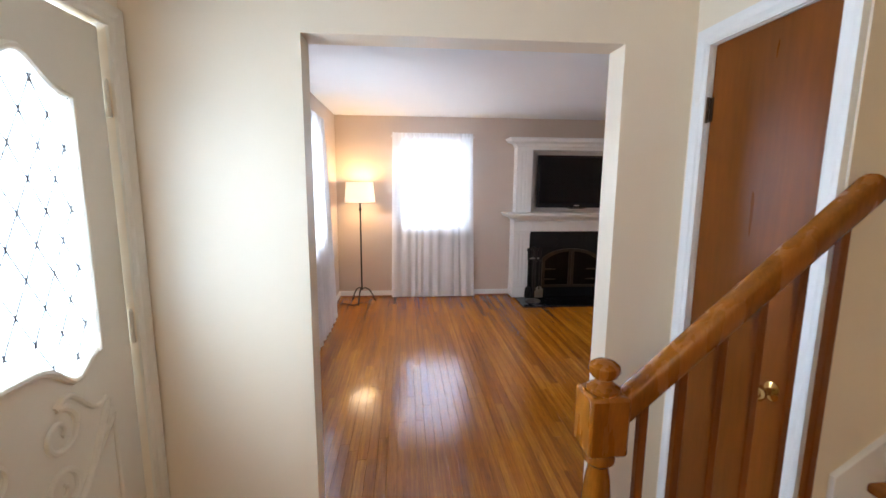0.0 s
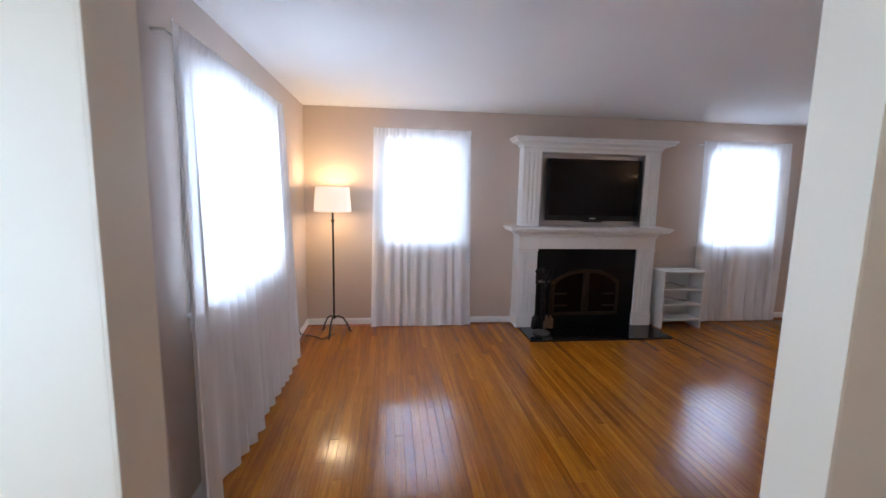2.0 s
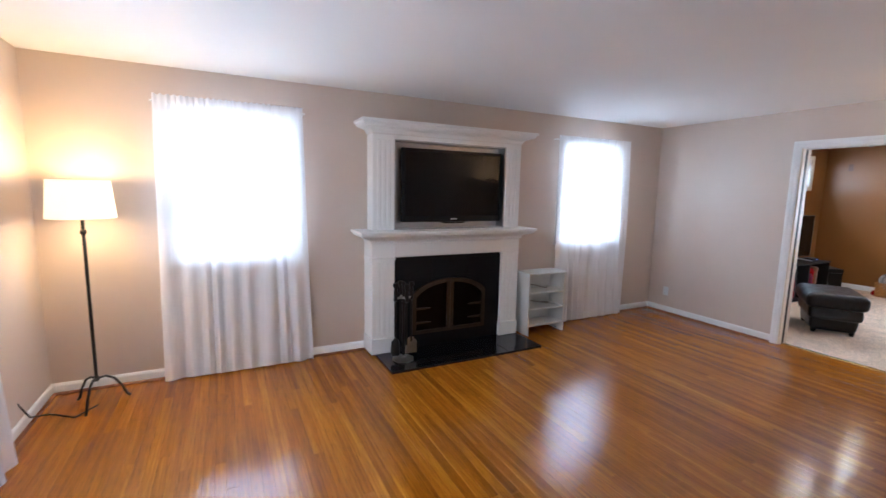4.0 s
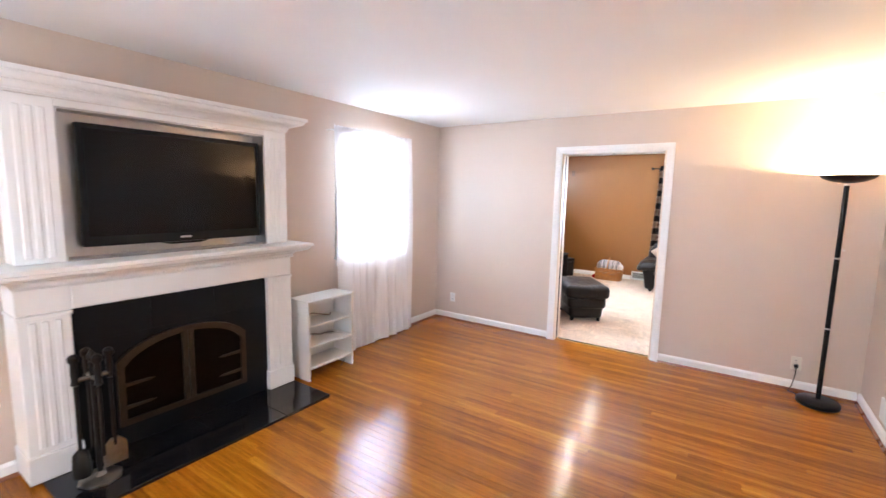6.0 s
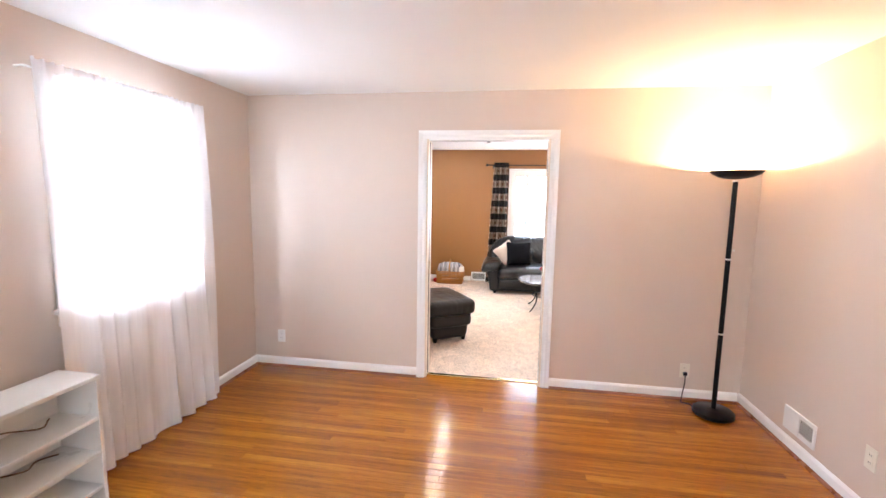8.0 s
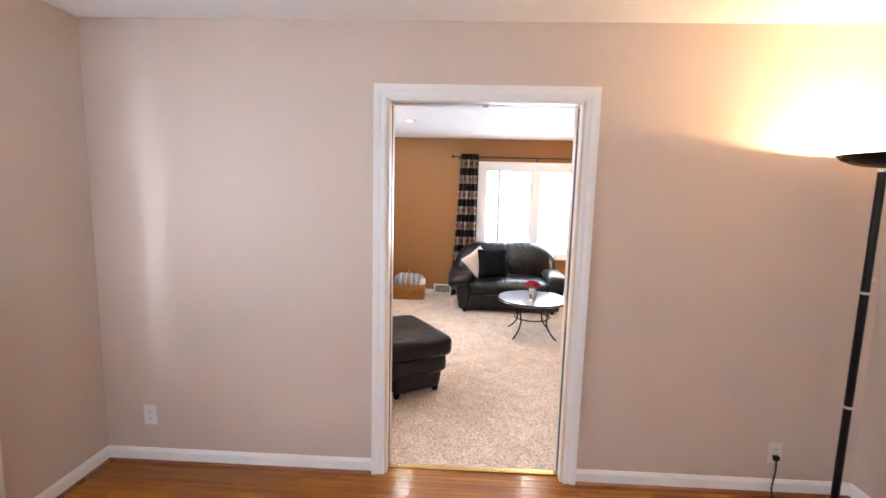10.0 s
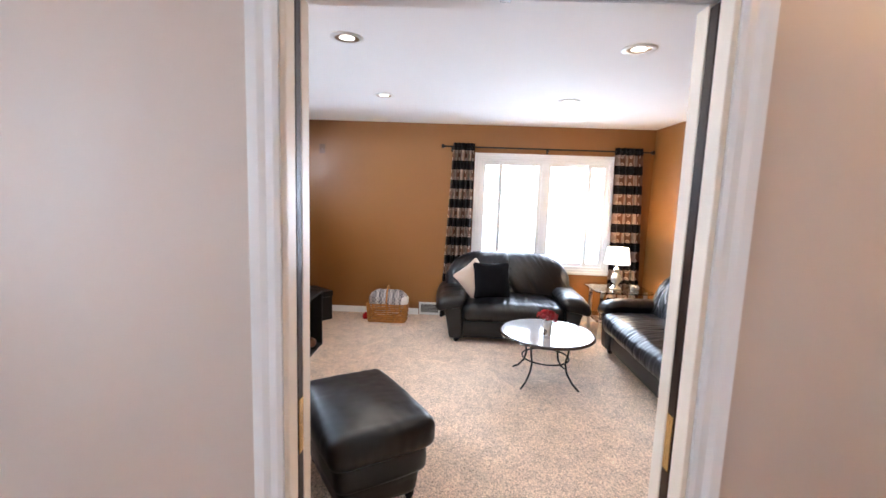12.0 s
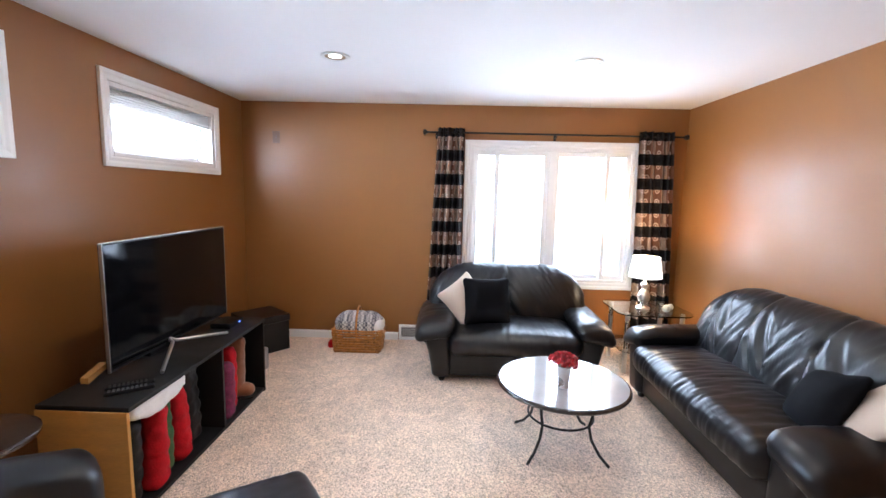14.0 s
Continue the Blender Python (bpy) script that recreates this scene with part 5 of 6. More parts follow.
def armchair():
    root = thing("lounge_chair", "black leather armless lounge chair beside the ottoman", "chair", (6.075, 4.55, 0.004), -52)
    part("base", soft(0.60, 0.62, 0.26, 0.04, (10, 10, 6)), LEATHER, root, "", True, pose(0, 0.33, 0.03))
    bm = soft(0.56, 0.60, 0.17, 0.07, (18, 18, 8), 0.03)
    stretch_wrinkle(bm, 0.008, 8, 4, 3, 6)
    part("seat_cushion", bm, LEATHER, root, "", True, pose(0, 0.28, 0.26))
    def lean(x, y, z):
        return (x, y + 0.16 * z / 0.35, z - 0.008 * (2 * x / 0.6) ** 4 * z / 0.35)
    bm = soft(0.64, 0.18, 0.29, 0.05, (24, 8, 20), 0.03, 0, shape=lean)
    stretch_wrinkle(bm, 0.010, 4, 4, 5, 12)
    part("backrest", bm, LEATHER, root, "", True, pose(0, 0.64, 0.34))


armchair()


# ---- family room: tables ----
WENGE = mat("espresso_wood", (0.022, 0.016, 0.013), 0.28, var=0.3, scale=3, bump=0.05, bscale=30, stretch=(1, 6, 6))
TABLETOP = mat("polished_dark_top", (0.030, 0.022, 0.020), 0.12, var=0.3, scale=4, bump=0.02, bscale=20, coat=0.5, rvar=0.03)


def coffee_table():
    root = thing("coffee_table", "round grey topped coffee table on curved iron legs", "table", (8.085, 2.825, 0.004))
    bm = bmesh.new()
    lathe(bm, [(0.0, 0.398), (0.385, 0.398), (0.400, 0.404), (0.404, 0.412), (0.400, 0.421), (0.392, 0.426), (0.0, 0.426)], 72)
    part("rim", bm, TABLETOP, root, "dark rounded table edge", True)
    bm = bmesh.new()
    lathe(bm, [(0.0, 0.4255), (0.386, 0.4255), (0.388, 0.4275), (0.0, 0.4285)], 72)
    part("tabletop", bm, mat("polished_stone_top", (0.30, 0.29, 0.30), 0.09, var=0.12, scale=6, bump=0.0, coat=0.6, rvar=0.03), root, "polished pale grey round top", True)
    for k in range(4):
        a = radians(45 + 90 * k)
        prof = [(0.20, 0.398), (0.225, 0.36), (0.215, 0.28), (0.195, 0.20), (0.215, 0.12), (0.27, 0.05), (0.335, 0.006)]
        pts = []
        for i in range(len(prof) - 1):
            for f in (0, 0.33, 0.66):
                pts.append((prof[i][0] + (prof[i + 1][0] - prof[i][0]) * f, prof[i][1] + (prof[i + 1][1] - prof[i][1]) * f))
        pts.append(prof[-1])
        bm = bmesh.new()
        tube(bm, [(r * math.cos(a), r * math.sin(a), z) for r, z in pts], 0.0085, 8)
        part("leg", bm, IRON, root, "curved black iron leg", True)
    for r, z in ((0.198, 0.205), (0.222, 0.36)):
        bm = bmesh.new()
        tube(bm, [(r * math.cos(2 * math.pi * k / 48), r * math.sin(2 * math.pi * k / 48), z) for k in range(49)], 0.007, 8)
        part("ring", bm, IRON, root, "iron ring", True)


coffee_table()


def vase():
    root = thing("flower_vase", "silver tumbler vase filled with red flowers", "vase", (7.985, 2.845, 0.430))
    bm = bmesh.new()
    lathe(bm, [(0.0, 0), (0.032, 0), (0.033, 0.006), (0.030, 0.012), (0.037, 0.10), (0.041, 0.128), (0.039, 0.128), (0.035, 0.10), (0.0, 0.09)], 28)
    part("vessel", bm, CHROME, root, "polished silver tumbler", True)
    petal = mat("red_petals", (0.50, 0.012, 0.022), 0.6, var=0.4, scale=30, bump=0.1, sheen=0.3)
    rnd = random.Random(5)
    for k in range(13):
        a, r = 2.4 * k, 0.070 * math.sqrt(k / 13)
        c = Vector((r * math.cos(a), r * math.sin(a), 0.160 + 0.032 * (1 - (r / 0.070) ** 2)))
        bm = bmesh.new()
        for q in range(34):
            th, ph = 2.4 * q, math.acos(1 - 1.6 * (q + 0.5) / 34)
            d = Vector((math.sin(ph) * math.cos(th), math.sin(ph) * math.sin(th), math.cos(ph)))
            s = d.orthogonal().normalized()
            t = d.cross(s)
            base = c + d * 0.010
            vs = [bm.verts.new(base + 0.4 * s * 0.010), bm.verts.new(base + d * 0.015 + t * 0.013 + s * (0.003 + rnd.uniform(-0.006, 0.008))), bm.verts.new(base + d * (0.020 + rnd.uniform(-0.003, 0.007)) + s * 0.006), bm.verts.new(base + d * 0.014 - t * 0.013 + s * (0.003 + rnd.uniform(-0.006, 0.008)))]
            bm.faces.new(vs)
        bmesh.ops.create_icosphere(bm, subdivisions=1, radius=0.014, matrix=Matrix.Translation(c))
        part("flower", bm, petal, root, "red ruffled bloom")
    leaf = mat("leaf_green", (0.06, 0.12, 0.03), 0.5, var=0.3)
    bm = bmesh.new()
    for k in range(7):
        a = 0.9 * k
        vs = [bm.verts.new(Vector((math.cos(a + o) * r, math.sin(a + o) * r, z))) for o, r, z in ((0, 0.02, 0.125), (0.3, 0.05, 0.145), (0, 0.068, 0.150), (-0.3, 0.05, 0.140))]
        bm.faces.new(vs)
    part("leaves", bm, leaf, root)


vase()


def end_table():
    root = thing("end_table", "glass topped end table with chrome legs", "table", (9.47, 1.72, 0.004))
    bm = bmesh.new()
    pts = []
    for cx, cy, a0 in ((0.17, 0.20, 0), (-0.17, 0.20, 90), (-0.17, -0.20, 180), (0.17, -0.20, 270)):
        for k in range(7):
            a = radians(a0 + 15 * k)
            pts.append((cx + 0.13 * math.cos(a), cy + 0.13 * math.sin(a)))
    prism(bm, pts, "z", 0.540, 0.550)
    top = part("glass_top", bm, glass("green_edge_glass", 0.0, (0.86, 0.95, 0.92)), root, "clear rounded glass top")
    top.visible_shadow = False
    bm = bmesh.new()
    prism(bm, [(x * 0.86, y * 0.86) for x, y in pts], "z", 0.190, 0.198)
    low = part("lower_shelf", bm, glass("smoked_shelf", 0.0, (0.5, 0.5, 0.5)), root, "lower glass shelf")
    for sx in (-1, 1):
        for sy in (-1, 1):
            bm = bmesh.new()
            tube(bm, [(sx * 0.20, sy * 0.24, 0), (sx * 0.20, sy * 0.24, 0.540)], 0.021, 16)
            part("leg", bm, CHROME, root, "round chrome leg", True)


end_table()


def table_lamp():
    x, y = 9.43, 1.765
    root = thing("table_lamp", "silver baluster table lamp with a lit white shade", "lamp", (x, y, 0.555))
    bm = bmesh.new()
    lathe(bm, [(0.0, 0), (0.060, 0), (0.062, 0.012), (0.040, 0.026), (0.022, 0.045), (0.030, 0.058), (0.050, 0.085), (0.056, 0.115), (0.042, 0.155), (0.020, 0.185), (0.026, 0.195), (0.034, 0.215), (0.026, 0.240), (0.012, 0.255), (0.010, 0.31), (0.0, 0.312)], 28)
    part("base", bm, CHROME, root, "polished silver turned base", True)
    part("shade", drum(bmesh.new(), 0.145, 0.115, 0.295, 0.480), WHITESHADE, root, "glowing white tapered shade", True)
    bulb("table_lamp_light", (x, y, 0.555 + 0.44), 22, 0.04, (1.0, 0.62, 0.30))
    bulb("table_lamp_light", (x, y, 0.555 + 0.33), 3, 0.04)


table_lamp()
STONE = mat("grey_stone", (0.30, 0.30, 0.29), 0.6, var=0.2)
for x, y, r in ((9.33, 1.60, 0.035), (9.42, 1.52, 0.028)):
    bm = bmesh.new()
    lathe(bm, [(0.0, 0), (r * 0.8, r * 0.12), (r, r * 0.7), (r * 0.85, r * 1.4), (r * 0.4, r * 1.85), (0.0, r * 1.95)], 16)
    ob = tagged(part("stone_ornament", bm, STONE, None, "", True), "small grey rounded ornament on the glass end table", "ornament", "end table ornaments")
    ob.location = (x, y, 0.5545)


def side_table():
    root = thing("side_table", "small round dark side table on a pedestal", "table", (7.03, 5.40, 0.004))
    bm = bmesh.new()
    lathe(bm, [(0.0, 0.530), (0.205, 0.530), (0.222, 0.540), (0.222, 0.552), (0.210, 0.560), (0.0, 0.556)], 48)
    part("tabletop", bm, TABLETOP, root, "", True)
    bm = bmesh.new()
    lathe(bm, [(0.14, 0.0), (0.14, 0.02), (0.04, 0.05), (0.025, 0.10), (0.035, 0.25), (0.022, 0.45), (0.06, 0.53)], 24)
    part("pedestal", bm, WENGE, root, "", True)


side_table()
jar = thing("candle_jar", "glass jar candle with a pale label on the side table", "candle", (7.042, 5.361, 0.561))
bm = bmesh.new()
lathe(bm, [(0.0, 0), (0.040, 0), (0.043, 0.005), (0.043, 0.085), (0.038, 0.092), (0.036, 0.092), (0.040, 0.08), (0.040, 0.01), (0.0, 0.008)], 28)
part("jar", bm, mat("amber_wax", (0.42, 0.22, 0.10), 0.25, var=0.1, bump=0), jar, "brown wax filled glass", True)
bm = bmesh.new()
lathe(bm, [(0.0436, 0.02), (0.0438, 0.02), (0.0438, 0.065), (0.0436, 0.065)], 28)
part("label", bm, mat("kraft_label", (0.62, 0.55, 0.40), 0.6, var=0.1), jar, "pale paper label")
bm = bmesh.new()
lathe(bm, [(0.0, 0.092), (0.044, 0.092), (0.045, 0.104), (0.040, 0.110), (0.0, 0.112)], 28)
part("lid", bm, SILVER, jar, "flat silver lid", True)

# ---- family room: television bench and what is on it ----
PINE = mat("raw_plywood", (0.54, 0.265, 0.058), 0.5, var=0.22, scale=2.2, bump=0.08, bscale=24, stretch=(1, 1.2, 7))
CHARCOAL = mat("charcoal_paint", (0.008, 0.0075, 0.0075), 0.5, var=0.3, scale=4, bump=0.1, spec=0.3)


def tv_bench():
    root = thing("television_bench", "long dark open bench with a bare plywood end", "bench", (7.285, 4.955, 0.004))
    w, d, h = 1.40, 0.42, 0.575
    part("top", boxbm(0.0, w, -0.01, d, h - 0.022, h, 0.003), CHARCOAL, root)
    part("end_panel", boxbm(-0.004, 0.016, 0.0, d, 0.0, h - 0.022, 0.002), PINE, root, "bare tan plywood end panel")
    part("end_panel", boxbm(w - 0.018, w, 0.0, d, 0.0, h - 0.022, 0.002), CHARCOAL, root)
    part("divider", boxbm(0.80, 0.82, 0.004, d - 0.012, 0.03, h - 0.022), CHARCOAL, root)
    part("bottom_shelf", boxbm(0.016, w - 0.018, 0.004, d - 0.012, 0.01, 0.03), CHARCOAL, root)
    part("back_panel", boxbm(0.016, w - 0.018, d - 0.012, d - 0.002, 0.01, h - 0.022), CHARCOAL, root)


tv_bench()


def television():
    root = thing("television", "large flat television on a silver splayed stand", "television", (8.06, 5.20, 0.581))
    w, z0, z1 = 1.105, 0.055, 0.700
    bm = bmesh.new()
    box(bm, -w / 2, w / 2, 0, 0.022, z0, z1, 0.005, 2)
    box(bm, -0.36, 0.36, 0.022, 0.055, z0 + 0.06, z1 - 0.20, 0.012, 2)
    part("casing", bm, BEZEL, root)
    part("screen", boxbm(-w / 2 + 0.010, w / 2 - 0.010, -0.0015, 0.001, z0 + 0.014, z1 - 0.010), SCREEN, root, "dark glossy screen")
    bm = bmesh.new()
    for a, b, c, d in ((-w / 2 - 0.003, -w / 2 + 0.003, z0, z1), (w / 2 - 0.003, w / 2 + 0.003, z0, z1)):
        box(bm, a, b, -0.003, 0.014, c, d, 0.001)
    box(bm, -w / 2, w / 2, -0.003, 0.014, z1 - 0.002, z1 + 0.003, 0.001)
    part("trim_edge", bm, PEWTER, root, "thin silver edge")
    for s in (-1, 1):
        bm = bmesh.new()
        tube(bm, [(-0.10, 0.012, z0 + 0.03), (-0.10 + s * 0.02, -0.03, 0.066), (0.24 if s > 0 else -0.42, -0.165, 0.011)], 0.0105, 8)
        part("stand_leg", bm, SILVER, root, "splayed silver stand leg", True)
    bm = bmesh.new()
    tube(bm, [(0.0, 0.03, z0 + 0.05), (0.0, 0.06, 0.03), (0.0, 0.12, 0.009)], 0.012, 8)
    part("rear_leg", bm, SILVER, root, "", True)


television()
for k, (x, y, rz) in enumerate(((7.445, 5.06, -55), (7.495, 5.095, -55))):
    root = thing("remote_control", "slim dark remote control lying on the bench", "remote", (x, y, 0.5792), rz, "remotes on the bench")
    part("body", boxbm(-0.10, 0.10, -0.020, 0.020, 0, 0.017, 0.005, 2), BEZEL, root)
    for i in range(9):
        for j in range(3):
            part("button", boxbm(-0.085 + i * 0.018, -0.075 + i * 0.018, -0.014 + j * 0.011, -0.007 + j * 0.011, 0.0165, 0.019), PEWTER, root)
root = thing("media_box", "small black media box with a blue light", "media player", (8.50, 5.14, 0.5795))
part("body", boxbm(-0.10, 0.10, -0.07, 0.07, 0, 0.035, 0.006, 2), BEZEL, root)
part("indicator", boxbm(0.03, 0.042, -0.072, -0.069, 0.014, 0.022), glow("blue_led", (0.1, 0.2, 1.0), 6.0), root, "glowing blue light")
root = thing("cable_box", "thin black box behind the television stand", "media player", (8.02, 5.31, 0.5795))
part("body", boxbm(-0.15, 0.15, -0.05, 0.05, 0, 0.03, 0.004), BEZEL, root)
bm = bmesh.new()
prism(bm, [(0, 0), (0.12, 0.035), (0.12, 0.065), (0.0, 0.03)], "y", -0.02, 0.02)
ob = tagged(part("wooden_wedge", bm, PINE), "small tan wooden wedge on the bench end", "wedge")
ob.location = (7.50, 5.33, 0.580)

# boots and stockings in the bench
REDKNIT = mat("red_knit", (0.40, 0.005, 0.010), 0.8, var=0.35, scale=18, bump=0.5, bscale=120, spec=0.2)
SUEDE = mat("tan_suede", (0.22, 0.085, 0.035), 0.8, var=0.25, scale=10, bump=0.2, sheen=0.3)
GREENKNIT = mat("green_plaid", (0.05, 0.10, 0.03), 0.85, var=0.4, scale=40)
FLEECE = mat("white_fleece", (0.72, 0.68, 0.64), 0.95, var=0.1, bump=0.9, bscale=150, sheen=0.4)
PLAID = mat("wine_plaid", (0.14, 0.012, 0.05), 0.8, var=0.6, scale=30)


def stocking(label, x, y, h, turn, material, lean, width=0.11):
    """A stuffed quilted stocking, stitched across into puffs."""
    root = thing("stocking", label, "stocking", (x, y, 0.0345), turn, "stockings in the bench")
    def puffs(a, b, c):
        f = c / h
        k = 0.86 + 0.10 * abs(math.sin(c * 38)) + 0.18 * (1 - f) ** 2
        return (a * k + lean * c - 0.05 * (1 - f) ** 3, b * k, c)
    bm = soft(width, width, h, 0.045, (12, 12, 44), 0.0, 0, shape=puffs)
    stretch_wrinkle(bm, 0.006, 14, 14, 14, x * 7)
    part("leg", bm, material, root, "", True)


def boot(label, x, y, h, turn, material, cuff=None, lean=0.0):
    root = thing("boot", label, "boot", (x, y, 0.0345), turn, "boots in the bench")
    bm = soft(0.10, 0.12, h, 0.045, (10, 10, 16), 0.0, 0, shape=lambda a, b, c: (a + lean * c, b * (1 + 0.15 * c / h), c))
    stretch_wrinkle(bm, 0.012, 8, 8, 26, x * 9)
    part("shaft", bm, material, root, "", True, pose(0, 0, 0.03))
    bm = soft(0.105, 0.20, 0.10, 0.045, (10, 16, 8), 0.0, 0, shape=lambda a, b, c: (a, b, c * (1 if b > -0.02 else 1 + 2.4 * (b + 0.02))))
    part("foot", bm, material, root, "", True, pose(0, -0.035, 0.008))
    part("sole", soft(0.10, 0.20, 0.014, 0.006, (8, 12, 2)), DARK, root, "", True, pose(0, -0.035, 0.0))
    if cuff:
        bm = soft(0.125, 0.145, 0.08, 0.035, (10, 10, 6), 0.004)
        stretch_wrinkle(bm, 0.006, 20, 20, 20, x)
        part("cuff", bm, cuff, root, "fluffy cuff", True, pose(lean * h, 0, h - 0.03))


stocking("red quilted stocking leaning in the bench", 7.56, 5.03, 0.44, 15, REDKNIT, -0.02)
stocking("red quilted stocking leaning in the bench", 7.80, 5.05, 0.44, 5, REDKNIT, -0.16)
stocking("green plaid stocking between the red ones", 7.67, 5.05, 0.44, 0, GREENKNIT, -0.08, 0.07)
stocking("wine plaid stocking in the dark bench", 8.24, 5.03, 0.36, 10, PLAID, 0.05)
stocking("red quilted stocking behind the plaid one", 8.34, 5.06, 0.44, 0, REDKNIT, -0.02)
boot("tall tan suede boot with a slouching shaft", 8.50, 5.10, 0.42, 10, SUEDE, None, 0.05)
stocking("black quilted stocking in the dark bench", 7.97, 5.12, 0.48, 0, CHARCOAL, -0.1, 0.14)
stocking("black quilted stocking beside the plywood end", 7.42, 5.06, 0.40, 0, CHARCOAL, 0.0, 0.10)
root = thing("folded_fleece", "white fleece draped under the bench top", "blanket", (7.52, 4.978, 0.452))
bm = soft(0.40, 0.04, 0.10, 0.018, (24, 6, 8), 0.002, 0, shape=lambda a, b, c: (a, b, c + 0.05 * (a / 0.2) ** 2 * (c < 0.05)))
stretch_wrinkle(bm, 0.006, 9, 9, 9, 3)
part("cloth", bm, FLEECE, root, "", True)

# storage cube, basket
cube = thing("storage_cube", "black faux leather storage cube with a lid", "storage box", (9.575, 5.385, 0.004), 49)
part("body", boxbm(-0.195, 0.195, -0.195, 0.195, 0, 0.285, 0.006, 2), LEATHER, cube)
part("lid", boxbm(-0.203, 0.203, -0.203, 0.203, 0.287, 0.355, 0.010, 2), LEATHER, cube, "padded black lid")
can = thing("storage_tin", "small silver tin beside the bench", "tin", (9.10, 5.16, 0.004))
bm = bmesh.new()
lathe(bm, [(0.0, 0), (0.045, 0), (0.046, 0.004), (0.046, 0.17), (0.043, 0.178), (0.0, 0.180)], 24)
part("body", bm, SILVER, can, "", True)

WICKER = mat("woven_wicker", (0.40, 0.165, 0.035), 0.55, var=0.75, scale=30, bump=0.3, bscale=80)


def nordic():
    """Knit in grey blue with pale rows of small figures."""
    m = mat("grey_nordic_knit", (0.085, 0.085, 0.11), 0.95, var=0.25, scale=20, bump=0.5, bscale=150)
    n, l = m.node_tree.nodes, m.node_tree.links
    b = n["Principled BSDF"]
    old = b.inputs["Base Color"].links[0].from_socket
    tc = n.new("ShaderNodeTexCoord")
    ck, wv = n.new("ShaderNodeTexChecker"), n.new("ShaderNodeTexWave")
    ck.inputs["Scale"].default_value = 48
    wv.inputs["Scale"].default_value, wv.inputs["Distortion"].default_value = 3.9, 0.8
    wv.bands_direction = "X"
    l.new(tc.outputs["Object"], ck.inputs["Vector"])
    l.new(tc.outputs["Object"], wv.inputs["Vector"])
    gt = n.new("ShaderNodeMath")
    gt.operation = "GREATER_THAN"
    gt.inputs[1].default_value = 0.55
    l.new(wv.outputs["Fac"], gt.inputs[0])
    mx = n.new("ShaderNodeMath")
    mx.operation = "MULTIPLY_ADD"
    mx.inputs[1].default_value, mx.inputs[2].default_value = 0.55, 0.0
    l.new(ck.outputs["Fac"], mx.inputs[0])
    ad = n.new("ShaderNodeMath")
    ad.operation, ad.use_clamp = "ADD", True
    ml = n.new("ShaderNodeMath")
    ml.operation = "MULTIPLY"
    ml.inputs[1].default_value = 0.38
    l.new(gt.outputs[0], ml.inputs[0])
    l.new(mx.outputs[0], ad.inputs[0])
    l.new(ml.outputs[0], ad.inputs[1])
    mix = n.new("ShaderNodeMix")
    mix.data_type = "RGBA"
    l.new(ad.outputs[0], mix.inputs["Factor"])
    l.new(old, mix.inputs[6])
    mix.inputs[7].default_value = (0.62, 0.58, 0.56, 1)
    l.new(mix.outputs[2], b.inputs["Base Color"])
    return m
NORDIC = nordic()


def basket():
    root = thing("wicker_basket", "tan woven wicker basket holding a folded blanket", "basket", (9.655, 4.435, 0.004), 90)
    w, d, h = 0.49, 0.28, 0.225
    bm = bmesh.new()
    rows, per = 9, 52
    for j in range(rows):
        z = 0.012 + (h - 0.02) * j / (rows - 1)
        k = 0.92 + 0.08 * j / rows
        pts = []
        for i in range(per + 1):
            a = 2 * math.pi * i / per
            ca, sa = math.cos(a), math.sin(a)
            x = math.copysign(abs(ca) ** 0.35, ca) * w / 2 * k
            y = math.copysign(abs(sa) ** 0.35, sa) * d / 2 * k
            off = 1 + 0.034 * (1 if (i // 2 + j) % 2 else -1)
            pts.append((x * off, y * off, z))
        tube(bm, pts, 0.0105, 6)
    part("weave", bm, WICKER, root, "woven wicker sides", True)
    part("bottom", boxbm(-w / 2 * 0.9, w / 2 * 0.9, -d / 2 * 0.9, d / 2 * 0.9, 0.0, 0.010), WICKER, root)
    bm = bmesh.new()
    for i in range(0, 60, 3):
        a = 2 * math.pi * i / 60
        ca, sa = math.cos(a), math.sin(a)
        x, y = math.copysign(abs(ca) ** 0.35, ca) * w / 2, math.copysign(abs(sa) ** 0.35, sa) * d / 2
        tube(bm, [(x * 0.92, y * 0.92, 0.005), (x, y, h)], 0.005, 5)
    part("stakes", bm, WICKER, root)
    bm = bmesh.new()
    tube(bm, [(0.0, math.cos(a) * d / 2 * 1.0, h - 0.04 + math.sin(a) * 0.245) for a in [math.pi * k / 20 for k in range(21)]], 0.010, 8)
    part("handle", bm, WICKER, root, "arched wicker handle", True)
    return root


basket()
bl = thing("folded_blanket", "grey patterned knit blanket folded in the basket", "blanket", (9.655, 4.43, 0.13), 90)
bm = soft(0.43, 0.22, 0.24, 0.09, (22, 14, 12), 0.02)
stretch_wrinkle(bm, 0.010, 9, 4, 9, 4)
part("folds", bm, NORDIC, bl, "", True)
bm = soft(0.10, 0.21, 0.17, 0.05, (8, 14, 10), 0.01)
stretch_wrinkle(bm, 0.006, 7, 7, 7, 9)
part("lining", bm, FLEECE, bl, "cream fleece lining", True, pose(-0.185, 0.0, 0.03))
bl.location.z = 0.125
bm = soft(0.12, 0.10, 0.06, 0.028, (8, 8, 5), 0.005)
stretch_wrinkle(bm, 0.005, 9, 9, 9, 2)
ob = tagged(part("red_knit_ball", bm, REDKNIT, None, "", True), "bit of red knit lying beside the basket", "cloth")
ob.location = (9.68, 4.715, 0.004)
ob.scale = (0.75, 0.6, 1.1)

